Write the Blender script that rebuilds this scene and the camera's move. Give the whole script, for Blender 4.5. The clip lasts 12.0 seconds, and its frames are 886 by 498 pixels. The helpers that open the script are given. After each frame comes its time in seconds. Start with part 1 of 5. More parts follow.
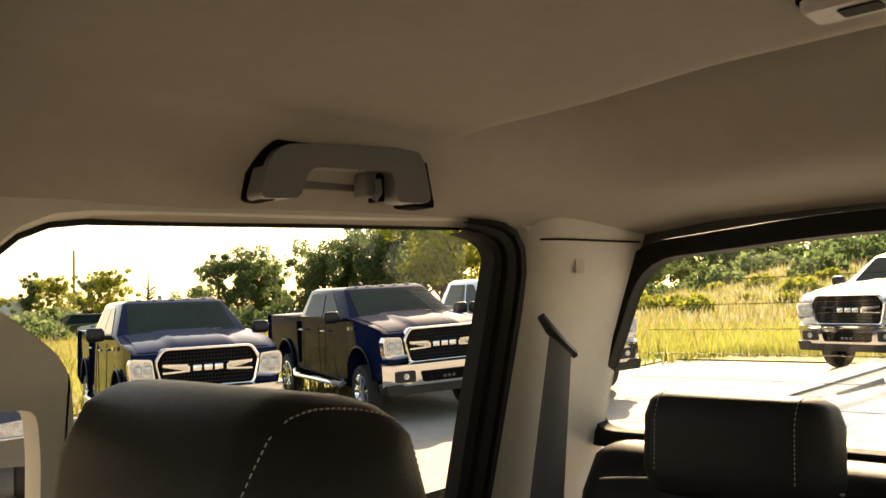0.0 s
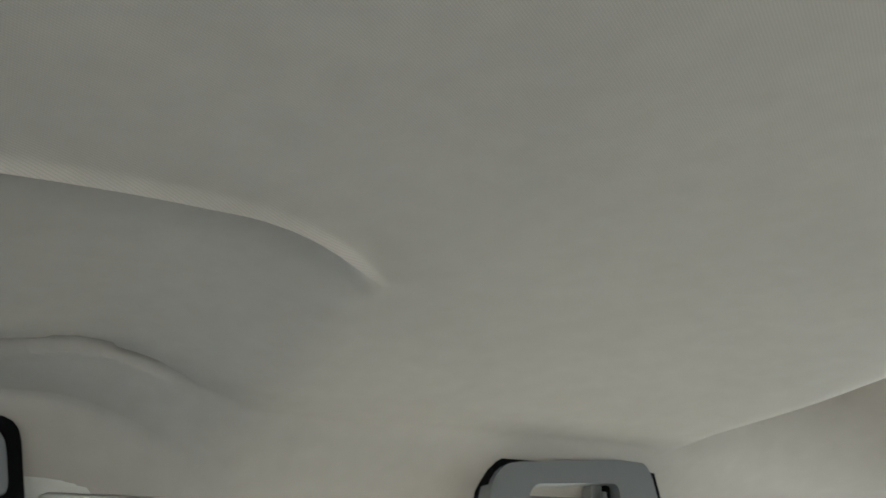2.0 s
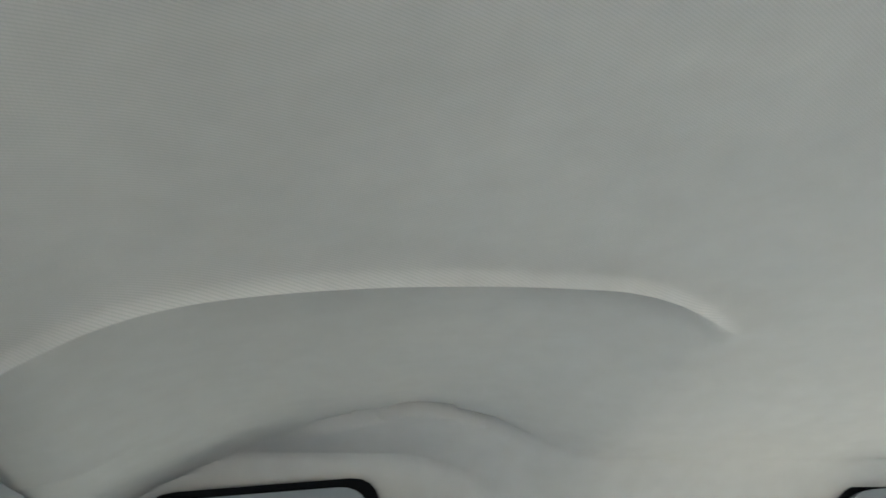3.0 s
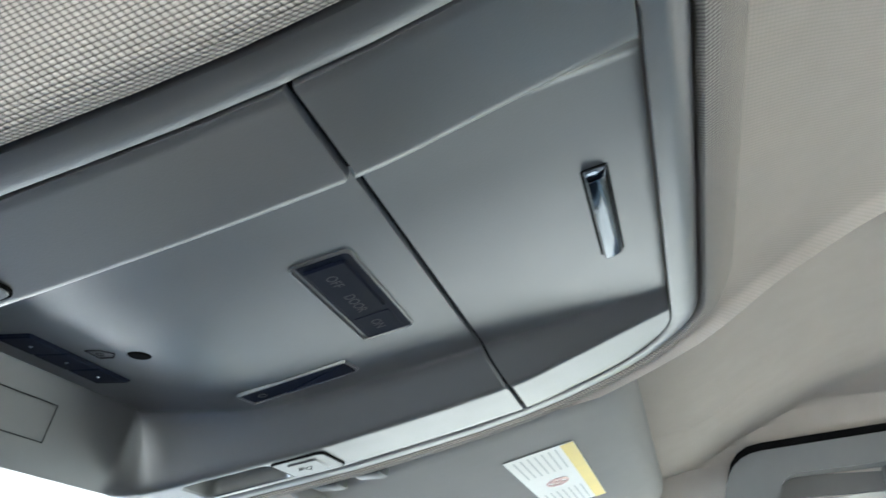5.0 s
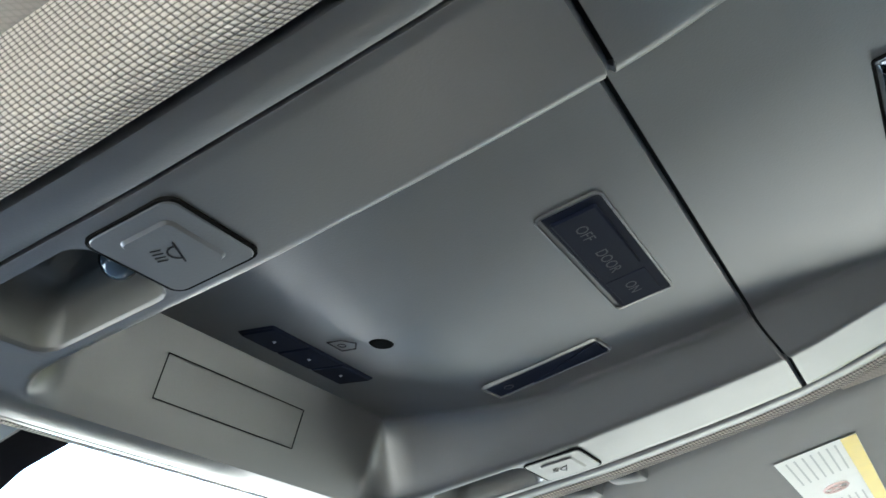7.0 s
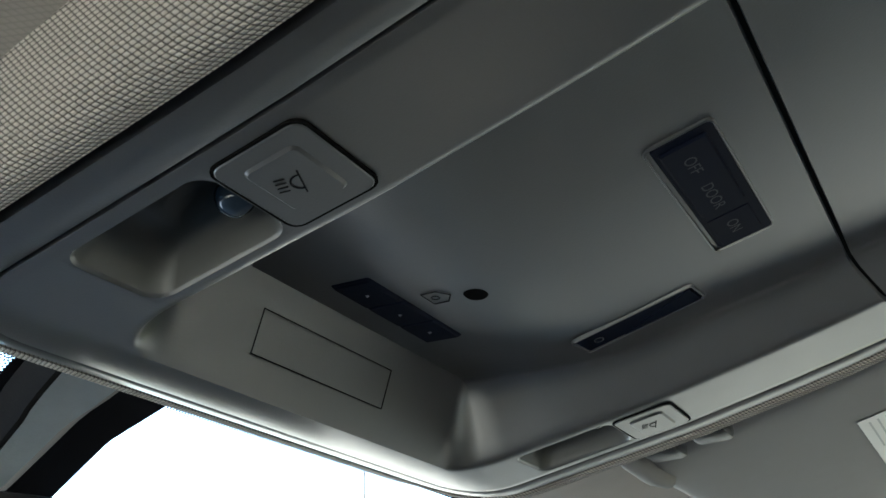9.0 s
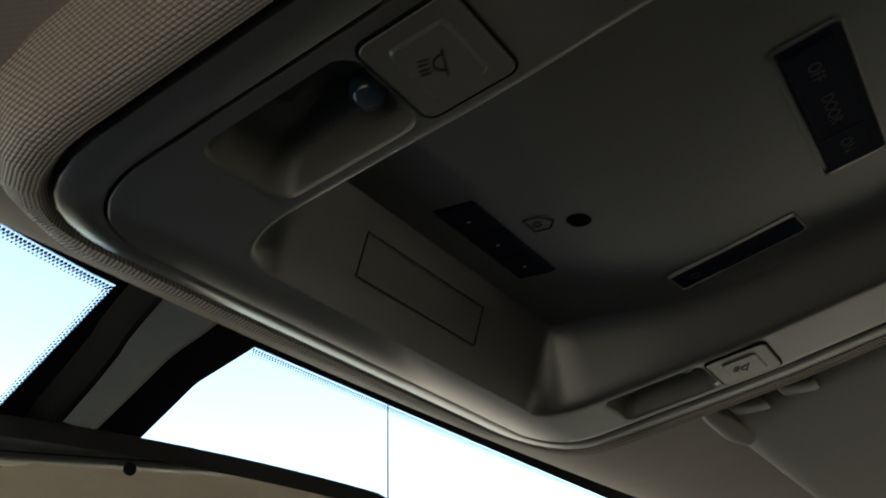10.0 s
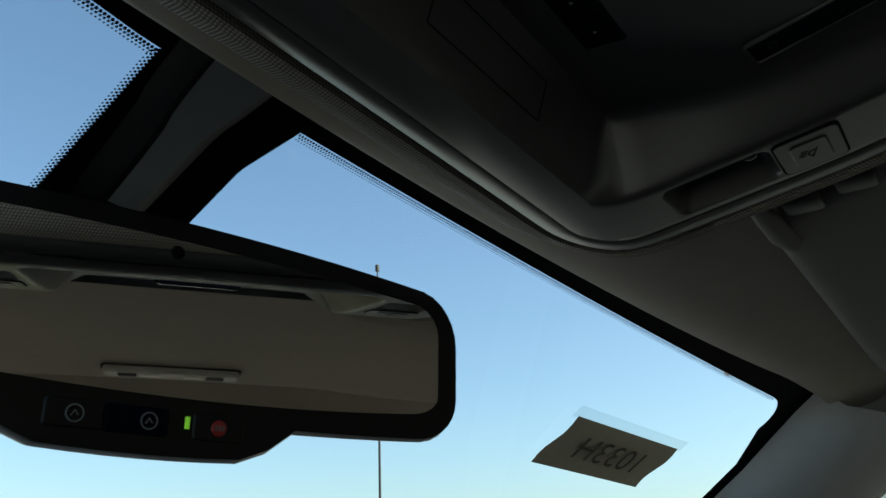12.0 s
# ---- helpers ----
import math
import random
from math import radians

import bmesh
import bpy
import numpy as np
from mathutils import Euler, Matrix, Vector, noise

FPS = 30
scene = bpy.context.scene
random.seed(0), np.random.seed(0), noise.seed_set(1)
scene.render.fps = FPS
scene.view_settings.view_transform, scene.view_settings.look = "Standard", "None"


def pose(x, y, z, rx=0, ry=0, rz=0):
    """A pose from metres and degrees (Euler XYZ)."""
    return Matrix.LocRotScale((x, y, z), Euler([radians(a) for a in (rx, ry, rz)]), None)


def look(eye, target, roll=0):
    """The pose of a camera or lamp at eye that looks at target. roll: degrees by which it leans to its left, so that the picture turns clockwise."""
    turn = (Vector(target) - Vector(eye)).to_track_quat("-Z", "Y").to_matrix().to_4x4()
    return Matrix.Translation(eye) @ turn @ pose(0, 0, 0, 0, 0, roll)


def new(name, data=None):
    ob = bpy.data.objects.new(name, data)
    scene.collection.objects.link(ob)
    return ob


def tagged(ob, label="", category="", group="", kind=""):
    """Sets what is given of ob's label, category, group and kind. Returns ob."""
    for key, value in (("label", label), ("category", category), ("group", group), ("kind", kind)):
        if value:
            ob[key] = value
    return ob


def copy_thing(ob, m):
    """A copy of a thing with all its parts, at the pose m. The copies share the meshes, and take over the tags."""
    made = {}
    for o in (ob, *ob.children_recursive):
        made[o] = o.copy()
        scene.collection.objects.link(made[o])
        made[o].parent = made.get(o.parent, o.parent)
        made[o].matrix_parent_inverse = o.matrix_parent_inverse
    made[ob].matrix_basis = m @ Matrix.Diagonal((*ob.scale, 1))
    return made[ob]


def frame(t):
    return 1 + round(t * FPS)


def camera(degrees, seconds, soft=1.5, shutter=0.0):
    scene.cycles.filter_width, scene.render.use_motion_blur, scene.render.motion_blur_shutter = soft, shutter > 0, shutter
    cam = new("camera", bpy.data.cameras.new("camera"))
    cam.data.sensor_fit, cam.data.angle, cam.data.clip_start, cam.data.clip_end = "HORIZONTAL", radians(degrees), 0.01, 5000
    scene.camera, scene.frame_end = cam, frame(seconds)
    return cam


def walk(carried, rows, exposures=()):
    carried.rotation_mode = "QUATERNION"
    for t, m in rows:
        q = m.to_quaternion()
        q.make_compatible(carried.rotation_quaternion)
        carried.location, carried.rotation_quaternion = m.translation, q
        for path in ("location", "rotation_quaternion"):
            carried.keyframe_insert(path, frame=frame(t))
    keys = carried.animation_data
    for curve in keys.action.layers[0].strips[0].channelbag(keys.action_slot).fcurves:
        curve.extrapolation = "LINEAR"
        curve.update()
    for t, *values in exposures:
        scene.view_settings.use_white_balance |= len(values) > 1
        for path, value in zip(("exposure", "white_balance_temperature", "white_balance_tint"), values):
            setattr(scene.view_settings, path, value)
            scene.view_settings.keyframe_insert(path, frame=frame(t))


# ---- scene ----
cam = camera(53.0, 12.0, shutter=0.28)
PATH = [
    (0, pose(-0.1528, -0.6919, 1.8088, 93.715, 1.736, -135.307)),
    (0.5, pose(-0.1944, -0.6821, 1.8332, 97.049, 2.087, -136.277)),
    (1, pose(-0.2466, -0.7124, 1.8430, 104.625, 2.886, -135.174)),
    (1.5, pose(-0.2745, -0.7151, 1.8239, 110.435, 1.508, -123.490)),
    (2, pose(-0.2734, -0.7090, 1.8106, 113.117, 0.868, -116.179)),
    (2.5, pose(-0.2457, -0.6578, 1.8395, 113.806, 1.768, -110.435)),
    (3, pose(-0.2651, -0.6382, 1.8459, 113.838, 1.383, -99.467)),
    (3.5, pose(-0.2755, -0.5762, 1.8284, 114.746, 2.186, -93.660)),
    (3.7, pose(-0.2825, -0.5617, 1.8214, 114.908, 2.106, -90.441)),
    (5.3, pose(-0.2491, -0.4573, 1.8054, 114.945, 1.311, -71.435)),
    (5.5, pose(-0.2380, -0.4657, 1.8072, 115.126, 1.120, -69.041)),
    (5.8, pose(-0.2316, -0.4581, 1.8034, 115.670, 1.292, -66.562)),
    (6, pose(-0.2318, -0.4483, 1.8001, 117.190, 1.225, -65.454)),
    (6.5, pose(-0.2346, -0.4448, 1.7975, 117.965, 1.285, -62.664)),
    (7, pose(-0.2336, -0.4354, 1.7934, 118.124, 1.264, -60.853)),
    (9, pose(-0.2346, -0.4096, 1.7821, 118.082, 2.283, -58.523)),
    (9.5, pose(-0.2379, -0.4019, 1.7748, 118.136, 2.233, -57.867)),
    (10, pose(-0.2357, -0.3789, 1.7616, 118.529, 1.748, -57.161)),
    (10.5, pose(-0.2346, -0.3414, 1.7405, 116.034, 2.120, -56.990)),
    (11, pose(-0.2332, -0.3322, 1.7348, 113.475, 1.502, -56.802)),
    (11.5, pose(-0.2359, -0.3336, 1.7345, 110.982, 1.539, -56.864)),
    (12, pose(-0.2245, -0.3400, 1.7341, 111.041, 2.162, -57.799)),
]
EXPOSURES = [  # seconds, stops, kelvin, tint
    (0.0, 2.5, 9900, 15), (1.0, 3.05, 7500, 9), (1.5, 3.8, 6350, 5), (2.0, 4.15, 5550, 1), (2.5, 4.55, 5300, 0), (3.5, 4.78, 5150, 1), (5.5, 5.28, 5500, 5),
    (7.0, 5.27, 5650, 4), (8.8, 4.35, 5800, 2), (9.5, 3.35, 6000, 2), (10.0, 2.5, 7000, 5), (10.5, 1.88, 7900, 5), (11.0, 1.42, 7100, 2), (12.0, 0.95, 5950, -2),
]
walk(cam, PATH, EXPOSURES)

# ---------------------------------------------------------------- world and sun
SUN_AZ = 152.0   # degrees clockwise from +y
SUN_EL = 30.0
world = bpy.data.worlds.new("sky")
scene.world = world
world.use_nodes = True
wn = world.node_tree
sky = wn.nodes.new("ShaderNodeTexSky")
sky.sky_type = "NISHITA"
sky.sun_disc = False
sky.sun_elevation = radians(SUN_EL)
sky.sun_rotation = radians(SUN_AZ)
sky.air_density = 1.0
sky.dust_density = 1.6
wn.links.new(sky.outputs[0], wn.nodes["Background"].inputs[0])
wn.nodes["Background"].inputs[1].default_value = 0.115
sun = new("sun", bpy.data.lights.new("sun", "SUN"))
sun.data.energy = 5.0
sun.data.angle = radians(0.5)
sun.data.color = (1.0, 0.90, 0.76)
sa, se = radians(SUN_AZ), radians(SUN_EL)
sun.matrix_world = look((0, 0, 30), (-math.sin(sa) * math.cos(se), -math.cos(sa) * math.cos(se), 30 - math.sin(se)))

from mathutils.bvhtree import BVHTree

# ---------------------------------------------------------------- materials
def material(name, color, rough=0.5, metal=0.0, var=0.12, scale=8.0, bump=0.0, bump_scale=400.0, spread=0.0, spec=0.5, coat=0.0):
    """A plain surface with variation at two scales and a fine grain."""
    m = bpy.data.materials.new(name)
    m.use_nodes = True
    n, l = m.node_tree.nodes, m.node_tree.links
    b = n["Principled BSDF"]
    b.inputs["Metallic"].default_value = metal
    b.inputs["Specular IOR Level"].default_value = spec
    b.inputs["Coat Weight"].default_value = coat
    b.inputs["Coat Roughness"].default_value = 0.04
    tc = n.new("ShaderNodeTexCoord")
    big, small = n.new("ShaderNodeTexNoise"), n.new("ShaderNodeTexNoise")
    big.inputs["Scale"].default_value, small.inputs["Scale"].default_value = scale, scale * 9
    small.inputs["Detail"].default_value = 6
    for k in (big, small):
        l.new(tc.outputs["Object"], k.inputs["Vector"])
    mix = n.new("ShaderNodeMath")
    mix.operation = "ADD"
    l.new(big.outputs[0], mix.inputs[0])
    l.new(small.outputs[0], mix.inputs[1])
    ramp = n.new("ShaderNodeMapRange")
    ramp.inputs[1].default_value, ramp.inputs[2].default_value = 0.7, 1.3
    ramp.inputs[3].default_value, ramp.inputs[4].default_value = 1 - var, 1 + var
    l.new(mix.outputs[0], ramp.inputs[0])
    last = ramp.outputs[0]
    if spread:
        info = n.new("ShaderNodeObjectInfo")
        r2 = n.new("ShaderNodeMapRange")
        r2.inputs[3].default_value, r2.inputs[4].default_value = 1 - spread, 1 + spread
        l.new(info.outputs["Random"], r2.inputs[0])
        mul = n.new("ShaderNodeMath")
        mul.operation = "MULTIPLY"
        l.new(last, mul.inputs[0])
        l.new(r2.outputs[0], mul.inputs[1])
        last = mul.outputs[0]
    tint = n.new("ShaderNodeVectorMath")
    tint.operation = "SCALE"
    tint.inputs[0].default_value = color[:3]
    l.new(last, tint.inputs["Scale"])
    l.new(tint.outputs[0], b.inputs["Base Color"])
    rr = n.new("ShaderNodeMapRange")
    rr.inputs[3].default_value, rr.inputs[4].default_value = max(0.02, rough * 0.85), min(1, rough * 1.15)
    l.new(small.outputs[0], rr.inputs[0])
    l.new(rr.outputs[0], b.inputs["Roughness"])
    if bump:
        grain = n.new("ShaderNodeTexNoise")
        grain.inputs["Scale"].default_value = bump_scale
        grain.inputs["Detail"].default_value = 3
        l.new(tc.outputs["Object"], grain.inputs["Vector"])
        bp = n.new("ShaderNodeBump")
        bp.inputs["Strength"].default_value = bump
        bp.inputs["Distance"].default_value = 0.4 / bump_scale
        l.new(grain.outputs[0], bp.inputs["Height"])
        l.new(bp.outputs[0], b.inputs["Normal"])
    return m


def woven(name, color, pitch=0.0017, depth=0.5, low=0.58):
    """Knitted headliner cloth: staggered stitches with dark gaps, laid out by the cloth's own coordinates."""
    m = material(name, color, rough=0.95, var=0.05, scale=5.0, spec=0.12)
    n, l = m.node_tree.nodes, m.node_tree.links
    b = n["Principled BSDF"]
    at, sep = n.new("ShaderNodeAttribute"), n.new("ShaderNodeSeparateXYZ")
    at.attribute_name = "weave"
    l.new(at.outputs["Vector"], sep.inputs[0])

    def calc(op, a, c=None):
        k = n.new("ShaderNodeMath")
        k.operation = op
        for i, v in enumerate((a, c)):
            if v is not None:
                if isinstance(v, (int, float)):
                    k.inputs[i].default_value = v
                else:
                    l.new(v, k.inputs[i])
        return k.outputs[0]
    row = calc("DIVIDE", sep.outputs[1], pitch * 0.72)
    odd = calc("MULTIPLY", calc("MODULO", calc("ABSOLUTE", calc("FLOOR", row)), 2.0), 0.5)
    fv = calc("FRACT", row)
    lean = calc("MULTIPLY", fv, 0.45)
    fu = calc("FRACT", calc("ADD", calc("ADD", calc("DIVIDE", sep.outputs[0], pitch), odd), lean))
    bump_u = calc("POWER", calc("SINE", calc("MULTIPLY", fu, math.pi)), 0.6)
    bump_v = calc("POWER", calc("SINE", calc("MULTIPLY", fv, math.pi)), 0.5)
    stitch_h = calc("MULTIPLY", bump_u, bump_v)
    bp = n.new("ShaderNodeBump")
    bp.inputs["Strength"].default_value = depth
    bp.inputs["Distance"].default_value = pitch * 0.4
    l.new(stitch_h, bp.inputs["Height"])
    l.new(bp.outputs[0], b.inputs["Normal"])
    old = b.inputs["Base Color"].links[0].from_socket
    dark = n.new("ShaderNodeMapRange")
    dark.inputs[1].default_value, dark.inputs[2].default_value = 0.15, 0.75
    dark.inputs[3].default_value, dark.inputs[4].default_value = low, 1.0
    l.new(stitch_h, dark.inputs[0])
    sc = n.new("ShaderNodeVectorMath")
    sc.operation = "SCALE"
    l.new(old, sc.inputs[0])
    l.new(dark.outputs[0], sc.inputs["Scale"])
    l.new(sc.outputs[0], b.inputs["Base Color"])
    return m


def pane(name, tint=(1, 1, 1), gloss=0.03):
    m = bpy.data.materials.new(name)
    m.use_nodes = True
    n, l = m.node_tree.nodes, m.node_tree.links
    n.remove(n["Principled BSDF"])
    tr, gl, mx = n.new("ShaderNodeBsdfTransparent"), n.new("ShaderNodeBsdfGlossy"), n.new("ShaderNodeMixShader")
    tr.inputs[0].default_value = (*tint, 1)
    gl.inputs["Roughness"].default_value = 0.01
    mx.inputs[0].default_value = gloss
    l.new(tr.outputs[0], mx.inputs[1])
    l.new(gl.outputs[0], mx.inputs[2])
    l.new(mx.outputs[0], n["Material Output"].inputs[0])
    return m


def emitter(name, color, strength):
    m = bpy.data.materials.new(name)
    m.use_nodes = True
    b = m.node_tree.nodes["Principled BSDF"]
    b.inputs["Base Color"].default_value = (*color, 1)
    b.inputs["Emission Color"].default_value = (*color, 1)
    b.inputs["Emission Strength"].default_value = strength
    return m


CLOTH = woven("headliner_cloth", (0.335, 0.300, 0.264), 0.0018, 0.11, 0.86)
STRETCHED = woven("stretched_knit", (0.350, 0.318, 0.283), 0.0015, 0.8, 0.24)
PLASTIC = material("grey_plastic", (0.048, 0.048, 0.049), rough=0.31, spec=0.75, var=0.04, bump=0.12, bump_scale=1400)
TRIM = material("pillar_plastic", (0.42, 0.40, 0.36), rough=0.6, var=0.05, bump=0.2, bump_scale=900)
VINYL = material("visor_vinyl", (0.155, 0.149, 0.14), rough=0.75, var=0.04, bump=0.3, bump_scale=1200)
BLACK = material("black_plastic", (0.010, 0.010, 0.012), spec=0.3, rough=0.42, var=0.15, bump=0.15, bump_scale=1000)
SWITCH = material("switch_black", (0.006, 0.008, 0.016), rough=0.55, var=0.1, spec=0.03)
RUBBER = material("seal_rubber", (0.008, 0.008, 0.008), rough=0.8, var=0.2, spec=0.2)
FRIT = material("black_glass_print", (0.006, 0.006, 0.008), rough=0.7, var=0.1, spec=0.05)
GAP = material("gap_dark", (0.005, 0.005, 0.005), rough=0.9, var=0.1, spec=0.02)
REFLECTOR = material("smoked_reflector", (0.05, 0.05, 0.045), rough=0.45, metal=0.0, var=0.1)
CHROME = material("chrome", (0.62, 0.63, 0.65), rough=0.06, metal=1.0, var=0.02)
DARKCHROME = material("dark_chrome", (0.065, 0.075, 0.09), rough=0.10, metal=1.0, var=0.02)
PALELINE = material("pale_grey_print", (0.52, 0.52, 0.49), rough=0.8, var=0.05)
SILVERED = material("mirror_glass", (0.97, 0.94, 0.88), rough=0.01, metal=1.0, var=0.0)
LEATHER = material("black_leather", (0.012, 0.012, 0.012), rough=0.52, var=0.2, bump=0.35, bump_scale=500, spec=0.12)
# colour darkened for the shade inside the grab handles
HOLLOWSHADE = material("handle_recess", (0.10, 0.096, 0.09), rough=0.7, var=0.05)
GRIP = material("grip_plastic", (0.10, 0.100, 0.097), rough=0.55, var=0.05, bump=0.2, bump_scale=900)
THREAD = material("pale_thread", (0.30, 0.29, 0.26), rough=0.8, var=0.1)
BELT = material("seat_belt_web", (0.055, 0.055, 0.06), rough=0.7, var=0.15, bump=0.4, bump_scale=700)
DARK = material("dark_panel", (0.03, 0.03, 0.03), rough=0.7, var=0.2, bump=0.2)
LENS = material("lamp_lens", (0.70, 0.68, 0.63), rough=0.65, var=0.05, spec=0.15)
PAPER = material("paper", (0.72, 0.66, 0.52), rough=0.9, var=0.06, scale=12)
LABEL = material("label_white", (0.78, 0.77, 0.72), rough=0.6, var=0.03)
YELLOW = material("label_yellow", (0.80, 0.62, 0.16), rough=0.6, var=0.05)
INK = material("ink", (0.012, 0.012, 0.014), rough=0.8, var=0.1, spec=0.05)
PALEINK = material("pale_print", (0.040, 0.042, 0.046), rough=0.8, var=0.05)
PENCIL = material("pen_brown", (0.16, 0.14, 0.11), rough=0.8, var=0.1)
REDINK = material("red_print", (0.66, 0.50, 0.46), rough=0.7, var=0.1)
RED = material("red_button", (0.45, 0.03, 0.03), rough=0.4, var=0.1)
WHITEINK = material("white_print", (0.24, 0.25, 0.27), rough=0.6, var=0.03)
GREENLED = emitter("green_indicator", (0.35, 0.8, 0.05), 0.16)
DOORPANEL = material("door_panel_black", (0.022, 0.022, 0.022), rough=0.6, var=0.15, bump=0.3, bump_scale=700)
GLASS = pane("clear_glass", (0.93, 0.96, 0.95))
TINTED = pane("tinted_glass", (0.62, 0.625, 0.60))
# left nearly clear, unlike the passenger's, to let more light in at the rear
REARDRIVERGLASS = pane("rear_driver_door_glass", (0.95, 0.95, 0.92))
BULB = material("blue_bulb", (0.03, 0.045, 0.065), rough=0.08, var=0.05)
# made-up front tints: passenger side dimmed so light from the driver's side dominates
DIMMEDGLASS = pane("dimmed_passenger_glass", (0.34, 0.36, 0.35))
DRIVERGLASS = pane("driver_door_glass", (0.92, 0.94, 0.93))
WIRE = material("heater_wire", (0.10, 0.06, 0.03), rough=0.5)


# ---------------------------------------------------------------- mesh helpers
def mesh_of(bm, name, mat, smooth=True):
    me = bpy.data.meshes.new(name)
    bmesh.ops.recalc_face_normals(bm, faces=bm.faces[:])
    bm.to_mesh(me)
    bm.free()
    me.materials.append(mat)
    if smooth:
        me.shade_smooth()
        me.set_sharp_from_angle(angle=radians(38))
    return me


def thing(name, label, category, group="", kind=""):
    return tagged(new(name), label, category, group, kind)


def part(name, bm, mat, parent=None, label="", smooth=True):
    ob = new(name, mesh_of(bm, name, mat, smooth))
    if parent is not None:
        ob.parent = parent
    if label:
        tagged(ob, label)
    return ob


def solo(name, bm, mat, label, category, group="", kind="", smooth=True):
    return tagged(new(name, mesh_of(bm, name, mat, smooth)), label, category, group, kind)


def grid(rows):
    """A sheet through rows of points."""
    bm = bmesh.new()
    vs = [[bm.verts.new(p) for p in row] for row in rows]
    for a, b in zip(vs, vs[1:]):
        for i in range(len(a) - 1):
            bm.faces.new((a[i], a[i + 1], b[i + 1], b[i]))
    return bm


def lay_cloth(bm, rows, middle=False, ring=False):
    """Store on each vertex how far along and across the cloth it lies. rows: the points in the order they were made."""
    layer = bm.verts.layers.float_vector.new("weave")
    bm.verts.ensure_lookup_table()
    k, v = 0, 0.0
    for r, row in enumerate(rows):
        pts = [Vector(p) for p in row]
        u = [0.0]
        for p, q in zip(pts, pts[1:]):
            u.append(u[-1] + (q - p).length)
        if r:
            v += (pts[0] - Vector(rows[r - 1][0])).length
        mid = u[len(u) // 2] if middle else 0.0
        if ring and r == 0:
            base = u
        for i, p in enumerate(pts):
            bm.verts[k][layer] = ((base[i] if ring else u[i] - mid), v if ring else p.y, 0.0)
            k += 1


def loft(loops, closed=True, cap_first=False, cap_last=False, bm=None):
    bm = bm or bmesh.new()
    vs = [[bm.verts.new(p) for p in loop] for loop in loops]
    n = len(vs[0])
    for a, b in zip(vs, vs[1:]):
        for i in range(n if closed else n - 1):
            j = (i + 1) % n
            bm.faces.new((a[i], a[j], b[j], b[i]))
    if cap_first:
        bm.faces.new(vs[0][::-1])
    if cap_last:
        bm.faces.new(vs[-1])
    return bm


def rrect(x0, x1, y0, y1, r, k=5, edge=1):
    """Points of a rounded rectangle, the same count for any size."""
    pts = []
    corners = ((x1 - r, y1 - r, 0), (x0 + r, y1 - r, 90), (x0 + r, y0 + r, 180), (x1 - r, y0 + r, 270))
    for cx, cy, a0 in corners:
        for i in range(k + 1):
            a = radians(a0 + 90 * i / k)
            pts.append((cx + r * math.cos(a), cy + r * math.sin(a)))
    out = []
    for i, p in enumerate(pts):
        q = pts[(i + 1) % len(pts)]
        steps = edge if (i + 1) % (k + 1) == 0 else 1
        for s in range(steps):
            out.append((p[0] + (q[0] - p[0]) * s / steps, p[1] + (q[1] - p[1]) * s / steps))
    return out


def box_bm(a, b, bevel=0.0, seg=2, bm=None):
    bm = bm or bmesh.new()
    made = bmesh.ops.create_cube(bm, size=1)["verts"]
    for v in made:
        v.co = Vector([(p + q) / 2 + c * (q - p) for p, q, c in zip(a, b, v.co)])
    if bevel:
        edges = list({e for v in made for e in v.link_edges})
        bmesh.ops.bevel(bm, geom=edges, offset=bevel, segments=seg, profile=0.5, affect="EDGES")
    return bm


def prism(poly, axis, lo, hi, bevel=0.0, seg=2):
    """A polygon in the plane across axis, drawn out from lo to hi. axis 0: (y, z), 1: (x, z), 2: (x, y)."""
    def at(p, h):
        return {0: (h, p[0], p[1]), 1: (p[0], h, p[1]), 2: (p[0], p[1], h)}[axis]
    bm = bmesh.new()
    a = [bm.verts.new(at(p, lo)) for p in poly]
    b = [bm.verts.new(at(p, hi)) for p in poly]
    n = len(poly)
    bm.faces.new(a)
    bm.faces.new(b[::-1])
    for i in range(n):
        bm.faces.new((a[i], b[i], b[(i + 1) % n], a[(i + 1) % n]))
    if bevel:
        bmesh.ops.bevel(bm, geom=[e for e in bm.edges if e.calc_face_angle(0) > 0.5], offset=bevel, segments=seg, profile=0.5, affect="EDGES", clamp_overlap=True)
    return bm


def tube(points, r, sides=8, bm=None, closed=False):
    bm = bm or bmesh.new()
    pts = [Vector(p) for p in points]
    loops = []
    for i, p in enumerate(pts):
        a = pts[i - 1] if (i or closed) else p
        b = pts[(i + 1) % len(pts)] if (i + 1 < len(pts) or closed) else p
        d = (b - a).normalized()
        up = Vector((0, 0, 1)) if abs(d.z) < 0.95 else Vector((0, 1, 0))
        u = d.cross(up).normalized()
        v = u.cross(d)
        rr = r[i] if isinstance(r, (list, tuple)) else r
        loops.append([p + (u * math.cos(6.28318 * k / sides) + v * math.sin(6.28318 * k / sides)) * rr for k in range(sides)])
    if closed:
        loops.append(loops[0])
        return loft(loops, bm=bm)
    return loft(loops, cap_first=True, cap_last=True, bm=bm)


